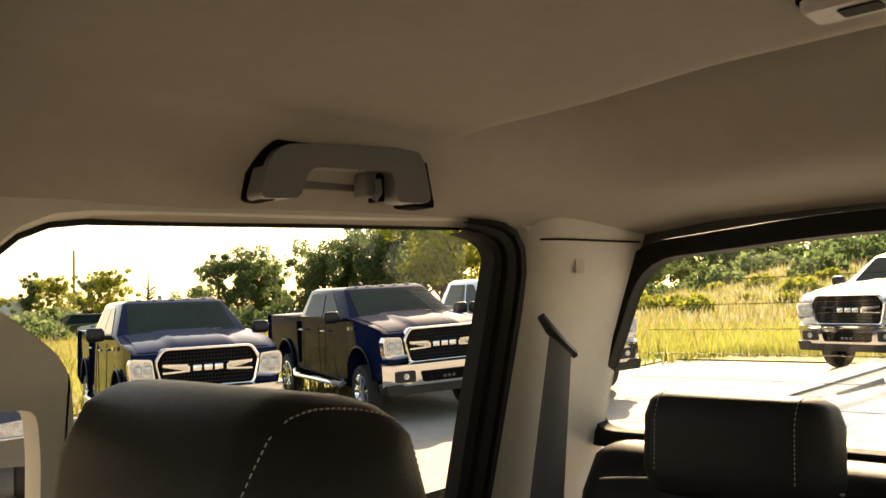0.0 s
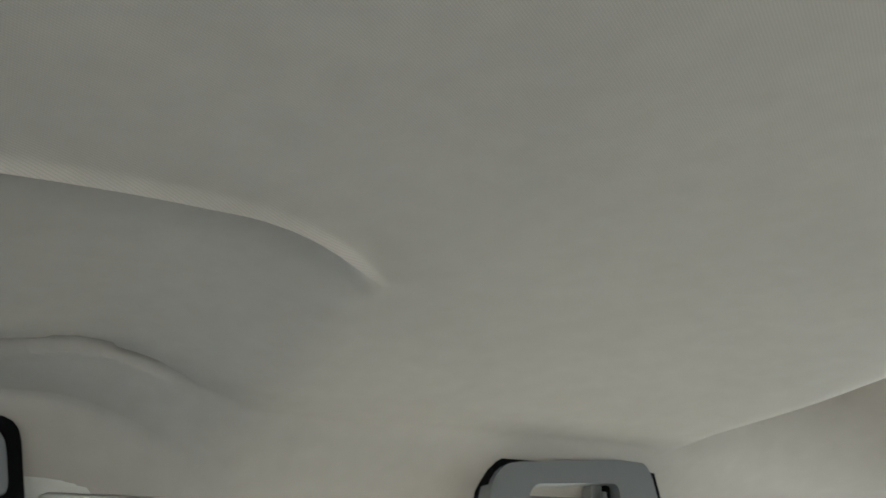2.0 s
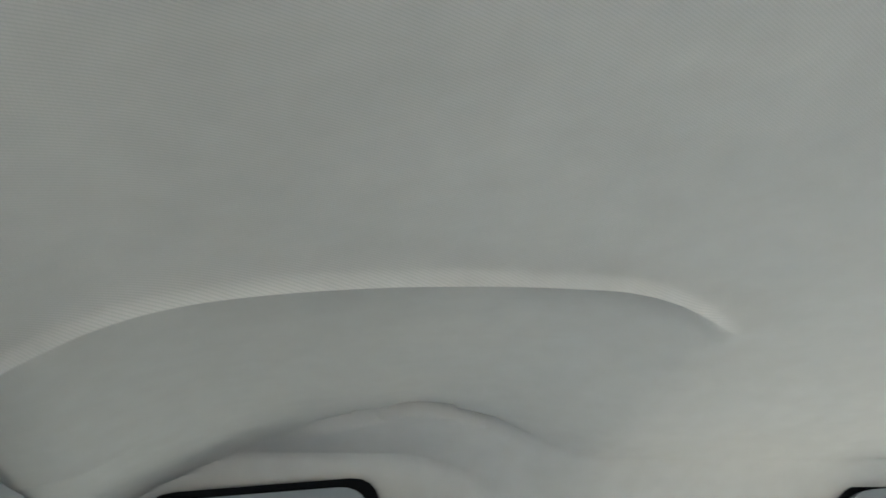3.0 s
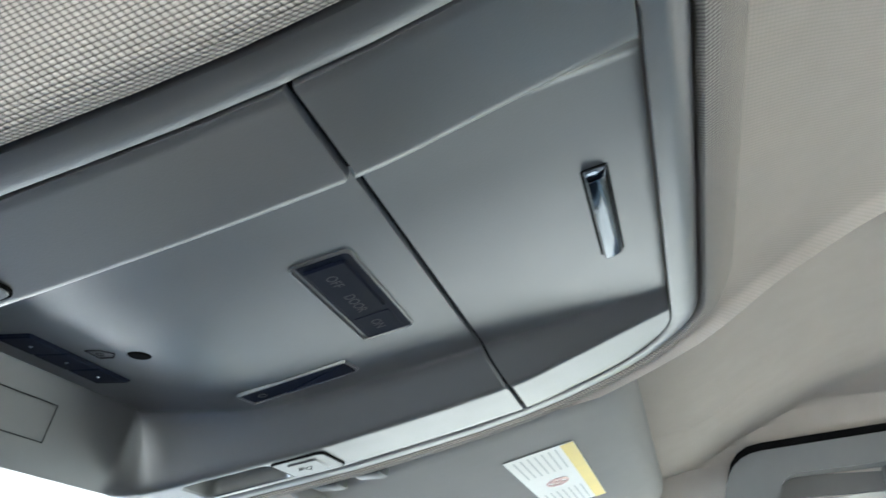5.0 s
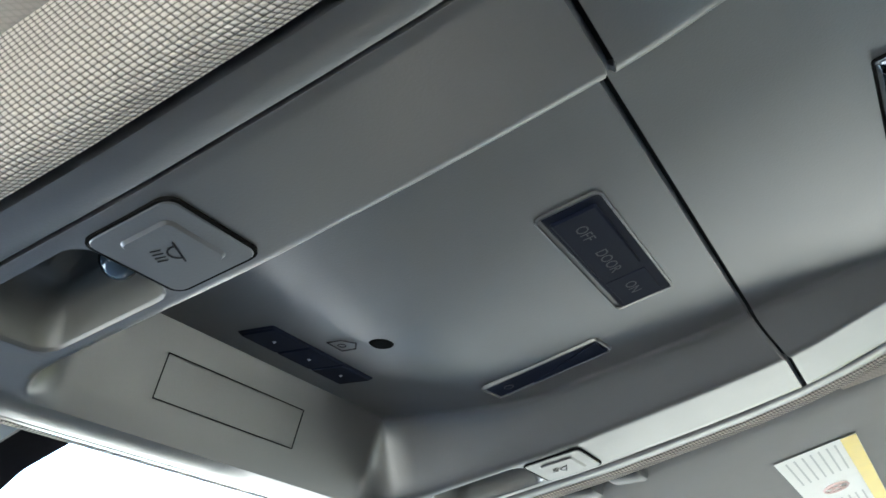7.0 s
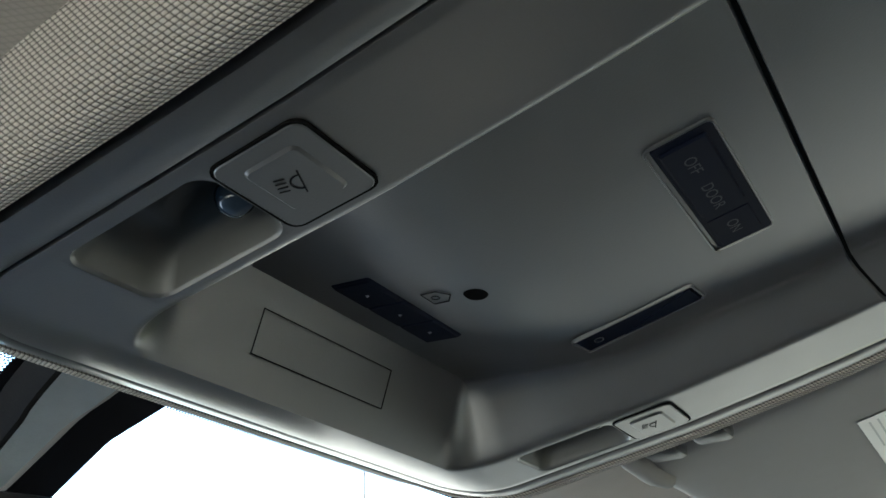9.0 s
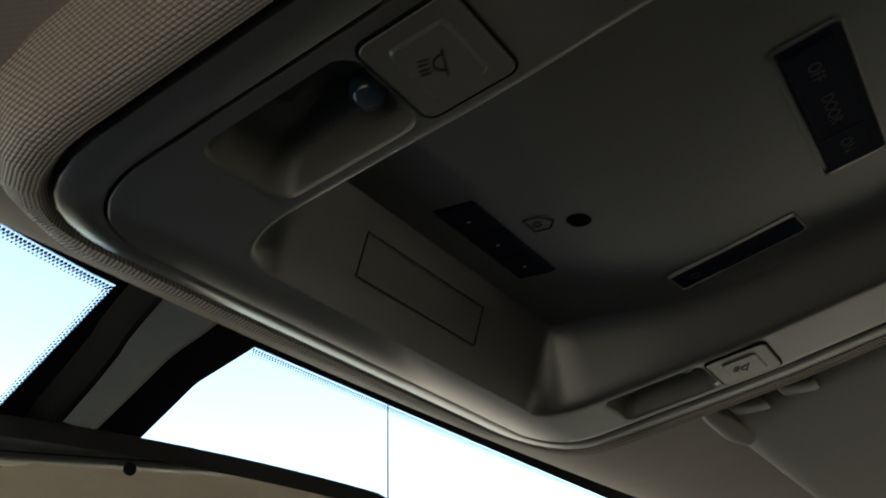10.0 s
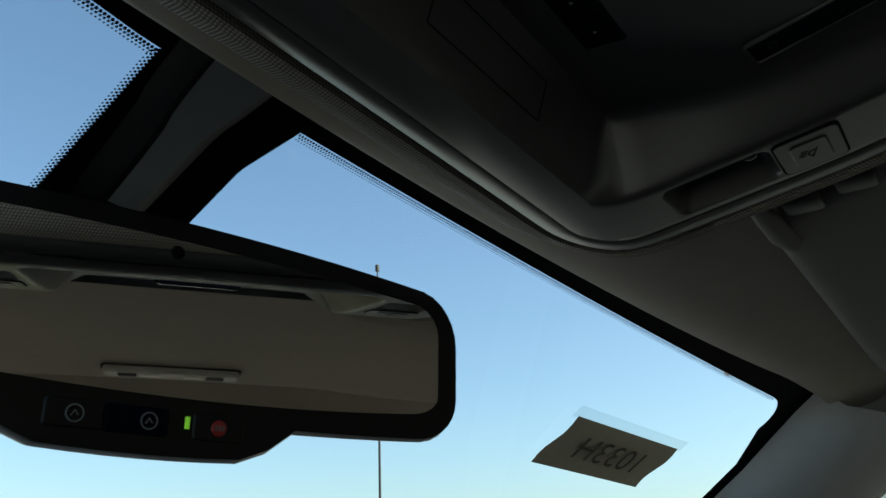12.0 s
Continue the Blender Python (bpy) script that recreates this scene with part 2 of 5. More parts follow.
def text_bm(words, size, place):
    """Letters of the built-in font as a flat mesh, laid out by the matrix place."""
    curve = bpy.data.curves.new("letters", "FONT")
    curve.body, curve.size, curve.align_x, curve.align_y = words, size, "CENTER", "CENTER"
    ob = bpy.data.objects.new("letters", curve)
    scene.collection.objects.link(ob)
    bpy.context.view_layer.update()
    me = bpy.data.meshes.new_from_object(ob)
    bpy.data.objects.remove(ob)
    bm = bmesh.new()
    bm.from_mesh(me)
    bpy.data.meshes.remove(me)
    bm.transform(place)
    return bm


def merge(target, extra):
    me = bpy.data.meshes.new("joined")
    extra.to_mesh(me)
    extra.free()
    target.from_mesh(me)
    bpy.data.meshes.remove(me)
    return target


def ease(a, b, x):
    t = min(1.0, max(0.0, (x - a) / (b - a)))
    return t * t * (3 - 2 * t)


def along(table, y):
    """Smooth value from a short table of (key, value), keys descending."""
    ks = [k for k, _ in table]
    vs = [v for _, v in table]
    if y >= ks[0]:
        return vs[0] + (y - ks[0]) * (vs[1] - vs[0]) / (ks[1] - ks[0])
    if y <= ks[-1]:
        return vs[-1] + (y - ks[-1]) * (vs[-1] - vs[-2]) / (ks[-1] - ks[-2])
    for i in range(len(ks) - 1):
        if ks[i] >= y >= ks[i + 1]:
            def slope(j):
                j0, j1 = max(0, j - 1), min(len(ks) - 1, j + 1)
                return (vs[j1] - vs[j0]) / (ks[j1] - ks[j0])
            h = ks[i + 1] - ks[i]
            t = (y - ks[i]) / h
            return ((2 * t ** 3 - 3 * t ** 2 + 1) * vs[i] + (t ** 3 - 2 * t ** 2 + t) * h * slope(i)
                    + (3 * t ** 2 - 2 * t ** 3) * vs[i + 1] + (t ** 3 - t ** 2) * h * slope(i + 1))


# ---------------------------------------------------------------- headliner
MID = [(-0.150, 1.894), (-0.170, 1.888), (-0.19, 1.886), (-0.24, 1.894), (-0.30, 1.907), (-0.475, 1.943), (-0.52, 1.965), (-0.60, 1.997), (-0.75, 2.026), (-0.90, 2.035), (-1.20, 2.037), (-1.42, 2.022), (-1.60, 1.985), (-1.90, 1.915)]
SIDE = [(-0.150, 1.878), (-0.165, 1.880), (-0.30, 1.902), (-0.45, 1.918), (-0.60, 1.915), (-0.75, 1.910), (-0.95, 1.906), (-1.10, 1.905), (-1.35, 1.912), (-1.60, 1.916), (-1.90, 1.905)]
LIP = [(-0.43, 0.172), (-0.452, 0.159), (-0.49, 0.135), (-0.55, 0.110), (-0.60, 0.115), (-0.66, 0.130), (-0.72, 0.147), (-0.78, 0.163), (-0.83, 0.176), (-0.878, 0.208), (-0.93, 0.262)]
LEDGE = [(0.60, -1.385), (0.48, -1.412), (0.35, -1.443), (0.20, -1.448), (0.0, -1.445)]


def roof(x, y):
    ax = abs(x)
    c, s = along(MID, y), along(SIDE, y)
    z = c - (c - s) * (0.30 * ease(0.20, 0.58, ax) + 0.70 * ease(0.53, 0.655, ax)) - 0.006 * ease(0.60, 0.665, ax)
    # head-room scallop over each front seat: a rolled lip, a raised field and a crease at the side rail
    if -0.98 < y < -0.40:
        d = ax - along(LIP, max(-0.93, min(-0.43, y))) - (0.07 if x < 0 else 0.0)
        fade = ease(-0.965, -0.88, y)
        z -= 0.0115 * fade * lip_roll(d) * (1 - ease(0.0, 0.005 + 0.03 * ease(-0.85, -0.92, y), d))
        ramp = min(1.0, max(0.0, (y - 0.05 * max(0.0, ax - 0.30) + 0.945) / 0.185))
        inside = (0.4 * ramp + 0.6 * ease(0.0, 1.0, ramp)) * ease(0.0, 0.25, ramp)
        inside *= ease(0.0, 0.006 + 0.07 * ease(-0.84, -0.92, y), d)
        field = c + 0.030 - 0.012 * ease(-0.58, -0.78, y) - 0.010 * ease(0.26, 0.54, ax) + 0.008 * ease(0.38, 0.56, ax) * ease(-0.60, -0.78, y)
        step = ax - 0.447
        field -= 0.0065 * lip_roll(step) * (step < 0) * ease(-0.55, -0.50, y)
        out = ax - 0.548 - 0.030 * ease(-0.735, -0.86, y)
        rail = 2.029 - 0.30 * out + (3.0 * out * out if out < 0 else 0.0)
        rail = rail + (s - 0.006 - rail) * ease(0.600, 0.655, ax)
        fold = max(0.0, 1 - abs(field - rail) / 0.006) * ease(-0.64, -0.74, y) * ease(-0.860, -0.800, y) * ease(0.47, 0.53, ax)
        z += inside * (min(field, rail) + 0.060 * fold - z)
    # scallop over the rear seats
    e = along(LEDGE, ax) - y
    z += 0.0068 * min(1.0, max(0.0, 1 + e / 0.030)) ** 2 * (1 - ease(0.46, 0.56, ax))
    if e > 0:
        z += 0.125 * ease(0.0, 0.006, e) * (1 - ease(0.05, 0.31, e)) * (1 - ease(0.44, 0.545, ax))
    return z


def lip_roll(d):
    """Downward roll of the cloth just before a lip's edge."""
    return 0.62 * min(1.0, max(0.0, 1 + d / 0.034)) ** 2.4 + 0.38 * min(1.0, max(0.0, 1 + d / 0.008)) ** 2.6


def spaced(knots):
    out = []
    for (a, n), (b, _) in zip(knots, knots[1:]):
        out += [a + (b - a) * i / n for i in range(n)]
    return out + [knots[-1][0]]


def columns(y):
    """Half-row of x places that crowd round the scallop's lip."""
    lip = along(LIP, max(-0.93, min(-0.43, y)))
    near = spaced([(lip - 0.036, 5), (lip - 0.010, 6), (lip, 6), (lip + 0.006, 6), (lip + 0.05, 1)])
    return spaced([(0.0, 8), (lip - 0.036, 1)])[:-1] + near + spaced([(lip + 0.05, 10), (0.417, 8), (0.447, 3), (0.452, 7), (0.52, 26), (0.60, 10), (0.665, 1)])[1:]


def both(half):
    return [-x for x in half[:0:-1]] + half


XS = both(columns(-1.0))
YS = spaced([(-0.160, 3), (-0.21, 8), (-0.40, 38), (-0.78, 8), (-0.82, 4), (-0.90, 10), (-0.94, 16), (-1.30, 1)])
YS_REAR = spaced([(0.13, 6), (0.036, 8), (0.0, 6), (-0.006, 6), (-0.06, 4), (-0.12, 1)])
HOLE = lambda x, y: abs(x) < 0.128 and -0.462 < y < -0.205


def setback(x):
    """How far the headliner's front edge lies behind its middle."""
    return 0.14 * x * x


rows = [[(x, y - setback(x) * ease(-0.30, -0.160, y), roof(x, y)) for x in both(columns(y))] for y in YS]
for off in YS_REAR:
    rows.append([(x, along(LEDGE, abs(x)) + off, roof(x, along(LEDGE, abs(x)) + off)) for x in XS])
for i in range(1, 25):
    t = i / 24
    rows.append([(x, y, roof(x, y)) for x in XS for y in ((along(LEDGE, abs(x)) - 0.12) * (1 - t) - 1.90 * t,)])
front = [[(x, -0.160 + 0.006 * math.sin(a) - setback(x), roof(x, -0.160) + 0.010 * (1 - math.cos(a))) for x in both(columns(-0.160))] for a in (1.9, 1.4, 0.9, 0.45)]
bm = grid(front + rows)
lay_cloth(bm, front + rows, middle=True)
bmesh.ops.delete(bm, geom=[f for f in bm.faces if HOLE(*f.calc_center_median()[:2])], context="FACES")
solo("ceiling", bm, CLOTH, "light grey knitted cloth headliner with moulded scallops", "ceiling", kind="structure")
outer = [[(x * 1.09, y, roof(x * 0.97, y) + 0.06 + 0.02 * (1 - abs(x) / 0.66)) for x in XS[::4]] for y in [-0.11] + YS[::4] + [-1.4, -1.5, -1.6, -1.7, -1.8, -1.93]]
solo("roof_panel", grid(outer), material("white_paint_own", (0.76, 0.77, 0.77), rough=0.25, coat=1.0, var=0.03), "white painted truck roof panel", "roof", kind="structure")

# ---------------------------------------------------------------- overhead console
FLOOR = [(-0.205, 1.9125), (-0.226, 1.9106), (-0.256, 1.9078), (-0.285, 1.9057), (-0.302, 1.9062), (-0.325, 1.9096), (-0.375, 1.9190), (-0.456, 1.9370), (-0.48, 1.9425)]
RIM = [(-0.190, 1.8685), (-0.205, 1.8712), (-0.290, 1.8850), (-0.314, 1.8890), (-0.400, 1.9085), (-0.465, 1.9325), (-0.485, 1.9400)]


def rim_at(y):
    return along(RIM, y) + 8.0 * max(0.0, min(y, -0.190) + 0.226) ** 2 + 0.58 * max(0.0, y + 0.190)


console = thing("overhead_console", "grey plastic overhead console with switches and a glasses bin", "console")


def half_width(y):
    """Half width of the inner panel, rounded at its front and rear."""
    w = 0.1305
    if y > -0.2335:
        w -= 0.030 * (1 - math.sqrt(max(0, 1 - ((y + 0.2335) / 0.0302) ** 2)))
    if y < -0.438:
        w -= 0.030 * (1 - math.sqrt(max(0, 1 - ((y + 0.438) / 0.0302) ** 2)))
    return w


def recess(y):
    w = 0.0925
    if y > -0.246:
        w -= 0.016 * (1 - math.sqrt(max(0, 1 - ((y + 0.246) / 0.026) ** 2)))
    return w


FRONT_WALL, WALL_FOOT = -0.2225, -0.2345
# half of the recess's profile: millimetres inside its edge and share of the depth
PROFILE = [(-2.5, 0.0), (-0.6, 0.004), (0.3, 0.028), (1.2, 0.085), (2.4, 0.19), (5.5, 0.46), (8.6, 0.74), (10.4, 0.88), (11.8, 0.95), (13.4, 0.985), (15.5, 1.0)]


def panel_row(y, drop=0.0):
    w, r = half_width(y), recess(min(y, -0.2200))
    rim, floor = rim_at(y), along(FLOOR, y)
    inside = ease(FRONT_WALL, WALL_FOOT, y) * 0.35 + 0.65 * min(1.0, max(0.0, (FRONT_WALL - y) / (FRONT_WALL - WALL_FOOT)))
    depth = max(0.0, floor - rim) * inside
    half = [(w, 0.0030), (w - 0.0003, 0.0004), (w - 0.0009, 0.0), (min(0.126, w - 0.0045), 0.0), (min(0.0965, w - 0.005), 0.0)]
    half += [(r - mm / 1000, depth * share) for mm, share in PROFILE] + [(0.05, depth), (0.02, depth)]
    row = []
    for x, d in [(-x, d) for x, d in half] + [(0.0, depth)] + half[::-1]:
        back = 0.008 * ease(0.080, 0.096, abs(x)) * max(0.0, 1 - abs(y + 0.3915) / 0.03)
        row.append((max(-w, min(w, x)), y - back, rim + d + drop + 0.22 * back))
    return row


ys_front = [-0.3909, -0.3905] + spaced([(-0.385, 5), (-0.315, 2), (-0.289, 5), (-0.2455, 3), (-0.2375, 3), (WALL_FOOT, 6), (FRONT_WALL, 3), (-0.2205, 14), (-0.2036, 1)])
frontbm = grid([panel_row(y, 0.0018 if y < -0.3908 else 0.0) for y in ys_front])
POCKET_X, POCKET_Y = (0.0965, 0.126), (-0.289, -0.2455)
bmesh.ops.delete(frontbm, geom=[f for f in frontbm.faces if POCKET_X[0] < abs(f.calc_center_median().x) < POCKET_X[1] and POCKET_Y[0] < f.calc_center_median().y < POCKET_Y[1]], context="FACES")
part("front_panel", frontbm, PLASTIC, console)
ys_bin = [-0.3923, -0.3927] + spaced([(-0.397, 10), (-0.455, 10), (-0.4678, 1)])
bin_door = part("glasses_bin_door", grid([panel_row(y, 0.0018 if y > -0.3925 else 0.0) for y in ys_bin]), PLASTIC, console)


def loop_at(grow, lift):
    """The console's outline, grown by some millimetres, at rim height plus lift."""
    pts = rrect(-0.1305 - grow, 0.1305 + grow, -0.4680 - grow, -0.2035 + grow, 0.030 + grow, k=8, edge=10)
    return [(x, y, rim_at(y) + lift) for x, y in pts]


part("bezel", loft([loop_at(0.0008, 0.006), loop_at(0.0009, 0.0004), loop_at(0.0016, 0.0), loop_at(0.0105, -0.0002), loop_at(0.0119, 0.0006), loop_at(0.0125, 0.0030), loop_at(0.0126, 0.009)]), PLASTIC, console)
part("groove", loft([loop_at(-0.006, 0.008), loop_at(0.004, 0.0075)]), GAP, console)
cross = [(x, y, z + 0.0035) for x, y, z in panel_row(-0.3915)]
part("gap", grid([[(x, y - 0.004, z - 0.0005) for x, y, z in cross], [(x, y + 0.004, z + 0.0010) for x, y, z in cross]]), GAP, console)
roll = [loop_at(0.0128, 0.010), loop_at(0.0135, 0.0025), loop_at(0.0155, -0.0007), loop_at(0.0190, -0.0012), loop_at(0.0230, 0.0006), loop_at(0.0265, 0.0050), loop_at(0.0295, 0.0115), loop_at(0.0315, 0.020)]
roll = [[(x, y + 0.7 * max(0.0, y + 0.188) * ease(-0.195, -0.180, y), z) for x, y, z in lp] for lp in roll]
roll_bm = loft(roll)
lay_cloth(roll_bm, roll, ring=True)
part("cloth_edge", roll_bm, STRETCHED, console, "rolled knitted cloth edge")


def laid(x, y, table, lift):
    """A frame on the console whose z looks down into the cab and whose y looks to the rear."""
    steep = (along(table, y + 0.004) - along(table, y - 0.004)) / 0.008
    return Matrix.Translation((x, y, along(table, y) - lift)) @ Matrix.Rotation(math.atan(steep), 4, "X") @ Matrix.Rotation(math.pi, 4, "X")


def on_floor(x, y, lift=0.0):
    return laid(x, y, FLOOR, lift)


def on_rim(x, y, lift=0.0):
    return laid(x, y, RIM, lift)


def plate(w, d, r, h, place, chamfer=0.0006, k=4):
    """A rounded plate, w across and d along, standing h out of its support."""
    loops = []
    for g, z in ((0, -0.001), (0, h - chamfer), (-chamfer, h)):
        loops.append([(x, y, z) for x, y in rrect(-w / 2 - g * 0 + (-g), w / 2 + g, -d / 2 - g, d / 2 + g, max(1e-4, r + g), k)])
    bm = loft(loops, cap_last=True)
    bm.transform(place)
    return bm


# map light buttons and their lens pockets
for s in (-1, 1):
    place = on_rim(s * 0.1115, -0.3022)
    part("button_gap", plate(0.0300, 0.0256, 0.0036, 0.0005, place, 0.0001), GAP, console)
    b = part("map_light_button", plate(0.0284, 0.0240, 0.0030, 0.0008, place, 0.0003), PLASTIC, console)
    part("raised_rim", plate(0.0205, 0.0158, 0.0028, 0.0015, place, 0.0013), PLASTIC, b)
    icon = bmesh.new()
    half = [(0.0026 * math.cos(a), 0.0026 * math.sin(a) + 0.0002) for a in [math.pi * i / 10 for i in range(11)]]
    for i in range(10):
        merge(icon, prism([half[i], half[i + 1], (half[i + 1][0] * 0.84, half[i + 1][1] * 0.84), (half[i][0] * 0.84, half[i][1] * 0.84)], 2, 0.0016, 0.0017))
    merge(icon, box_bm((-0.0040, -0.0001, 0.0016), (0.0040, 0.0003, 0.0017)))
    for j in range(4):
        x = -0.0021 + j * 0.0014
        merge(icon, box_bm((x - 0.00016, 0.0034, 0.0016), (x + 0.00016, 0.0058, 0.0017)))
    icon.transform(place @ Matrix.Rotation(radians(158), 4, "Z") @ Matrix.Translation((0, -0.0012, 0)))
    part("lamp_icon", icon, INK, b, smooth=False)
    x0, x1, (y0, y1) = s * POCKET_X[0], s * POCKET_X[1], POCKET_Y
    base = rrect(min(x0, x1), max(x0, x1), y0, y1, 0.006, 6)
    outer_loop = rrect(min(x0, x1) - 0.0006, max(x0, x1) + 0.0006, y0 - 0.0006, y1 + 0.0006, 0.0008, 6)
    cx, cy = s * 0.111, -0.2672

    def shrunk(k, dz):
        return [(cx + (x - cx) * k, cy + (y - cy) * k, along(RIM, y) + dz) for x, y in base]
    part("pocket_rim", loft([[(x, y, along(RIM, y) + 0.0001) for x, y in outer_loop], shrunk(1.0, 0.0002), shrunk(0.97, 0.0012)]), PLASTIC, console)
    lamp = part("map_light_pocket", loft([shrunk(k, dz) for k, dz in ((0.975, 0.0010), (0.94, 0.0030), (0.89, 0.0060), (0.82, 0.0090), (0.72, 0.0115), (0.58, 0.0130), (0.40, 0.0138), (0.2, 0.0140))], cap_last=True), REFLECTOR, console, "hollow map light reflector")
    bulb = bmesh.new()
    bmesh.ops.create_uvsphere(bulb, u_segments=14, v_segments=10, radius=0.0050)
    bulb.transform(Matrix.Translation((s * 0.107, -0.2800, along(RIM, -0.28) + 0.0085)))
    part("bulb", bulb, BULB, lamp, "blue-tinted bulb")

# courtesy light switch with three keys
switch = part("courtesy_switch", plate(0.0680, 0.0185, 0.0018, 0.0006, on_floor(0, -0.3665)), SWITCH, console, "black three-key courtesy light switch")
part("switch_frame", loft([[(x, y, z) for x, y in rrect(-0.0342 - g, 0.0342 + g, -0.0096 - g, 0.0096 + g, 0.002 + g, 4)] for g, z in ((0.0, 0.0004), (0.0002, 0.0009), (0.0007, 0.0007), (0.0010, -0.0005))]), PLASTIC, switch)
switch.children[0].matrix_basis = on_floor(0, -0.3665)
for x, wide, tall, words in ((-0.0105, 0.0400, 0.0016, (("OFF", -0.0200), ("DOOR", -0.0005))), (0.0232, 0.0190, 0.0008, (("ON", 0.0225),))):
    key = part("key", plate(wide, 0.0142, 0.0010, tall, on_floor(x, -0.3657)), SWITCH, switch)
    for word, wx in words:
        part("lettering", text_bm(word, 0.0052, on_floor(wx, -0.3655, tall + 0.0003)), PALEINK, key, smooth=False)
part("key_line", box_bm((-0.0107, -0.0068, 0.0016), (-0.0104, 0.0068, 0.0018)), PALEINK, switch)
switch.children[-1].matrix_basis = on_floor(0, -0.3657)

# garage door buttons
remote = part("remote_buttons", plate(0.0590, 0.0155, 0.0012, 0.0006, on_floor(0.0, -0.2545)), SWITCH, console, "dark blue-black three-button remote")
for i in (-1, 0, 1):
    k = part("remote_key", plate(0.0188, 0.0146, 0.0010, 0.0012, on_floor(i * 0.0192, -0.2545)), SWITCH, remote)
    part("dot", plate(0.0013, 0.0013, 0.0005, 0.0018, on_floor(i * 0.0192, -0.2545)), WHITEINK, k)
house = bmesh.new()
for a, b2 in (((-1, -1), (1, -1)), ((1, -1), (1, 0.4)), ((1, 0.4), (0, 1.2)), ((0, 1.2), (-1, 0.4)), ((-1, 0.4), (-1, -1))):
    merge(house, tube([(a[0] * 0.0044, a[1] * 0.0040, 0.0004), (b2[0] * 0.0044, b2[1] * 0.0040, 0.0004)], 0.00026, 4))
merge(house, tube([(0.0014 * math.cos(a), 0.0014 * math.sin(a) - 0.001, 0.0004) for a in [i * 0.628 for i in range(10)]], 0.00020, 4, closed=True))
house.transform(on_floor(-0.0060, -0.2735))
part("house_icon", house, INK, console, smooth=False)
part("microphone", plate(0.0092, 0.0082, 0.0040, 0.0004, on_floor(-0.0010, -0.2850)), GAP, console, "round black sensor hole")
slot_place = on_floor(0.0585, -0.3190) @ Matrix.Rotation(radians(6), 4, "Z")
slot = part("slot_switch", plate(0.0120, 0.0480, 0.0010, 0.0004, slot_place), SWITCH, console, "black rear window switch in a slot")
part("slot_lip", loft([[(x, y, z) for x, y in rrect(-0.0060 - g, 0.0060 + g, -0.0240 - g, 0.0240 + g, 0.001 + g, 4)] for g, z in ((0.0, 0.0003), (0.0003, 0.0008), (0.0009, 0.0007), (0.0013, -0.0005))]), PLASTIC, slot)
slot.children[0].matrix_basis = slot_place
rock = prism([(0.0052, -0.008), (0.0052, 0.0232), (-0.0052, 0.0232)], 2, 0.0003, 0.0008)
rock.transform(slot_place)
part("rocker", rock, SWITCH, slot, "black ramp of the rocker")
mark = tube([(0.0018 * math.cos(a), -0.0165 + 0.0018 * math.sin(a), 0.0006) for a in [i * 0.785 for i in range(8)]], 0.00018, 4, closed=True)
mark.transform(slot_place)
part("print", mark, PALEINK, slot, smooth=False)
seam = bmesh.new()
corners = [(-0.0432, 0.0078), (0.0272, 0.0078), (0.0272, 0.0190), (-0.0432, 0.0190)]


def wall_point(x, d):
    """A point on the recess's front wall, d down from its top."""
    t = d / 0.0285
    return (x, WALL_FOOT + (FRONT_WALL - WALL_FOOT) * t - 0.0008, along(FLOOR, WALL_FOOT) * (1 - t) + rim_at(FRONT_WALL) * t - 0.0004)


for i in range(4):
    a, b2 = corners[i], corners[(i + 1) % 4]
    merge(seam, tube([wall_point(*a), wall_point(*b2)], 0.00022, 5))
part("cover_seam", seam, GAP, console)
# chrome bin handle
hp = on_floor(0.0, -0.4500, 0.0)
prof = []
for x, k in ((-0.0308, 0.0), (-0.0306, 0.55), (-0.0296, 0.9), (-0.0280, 1.0), (-0.010, 1.0), (0.010, 1.0), (0.0280, 1.0), (0.0296, 0.9), (0.0306, 0.55), (0.0308, 0.0)):
    prof.append([(x, y, 0.0004 + 0.0028 * k * q) for y, q in ((-0.0027, 0.0), (-0.0026, 0.55), (-0.0021, 0.92), (-0.0010, 1.02), (0.0009, 1.0), (0.0028, 0.80), (0.0041, 0.45), (0.0045, 0.0))])
hb = loft(prof, closed=False)
hb.transform(hp)
part("bin_handle", hb, DARKCHROME, bin_door, "polished chrome pull handle")
part("handle_recess", plate(0.0640, 0.0092, 0.0016, 0.0003, hp @ Matrix.Translation((0, 0.0009, 0))), GAP, bin_door)

# ---------------------------------------------------------------- windscreen, header and mirror
def screen(x, s):
    """A point on the windscreen, s metres down from the lower edge of its printed band."""
    return Vector((x, -0.138 - 0.115 * x * x + s * 0.866, 1.900 - 0.054 * x * x - s * 0.5))


def edge_x(s):
    return 0.624 + 0.45 * min(max(s, -0.02), 0.13) + 0.10 * max(0.0, s - 0.13)


S_ROWS = [-0.05, -0.03, 0.0, 0.03, 0.07, 0.12, 0.2, 0.3, 0.42, 0.55, 0.68, 0.8]
glass_rows = [[screen(u * min(edge_x(s) + 0.06, 0.95), s) + Vector((0, 0.003, 0.003)) for u in [i / 12 - 1 for i in range(25)]] for s in S_ROWS]
screen_ob = thing("windshield", "clear curved windshield with a black printed dotted band", "windshield", kind="structure")
g = part("glass", grid(glass_rows), GLASS, screen_ob)
g.visible_shadow = False


def climb(x):
    return 0.007 * ease(0.05, 0.16, -x)


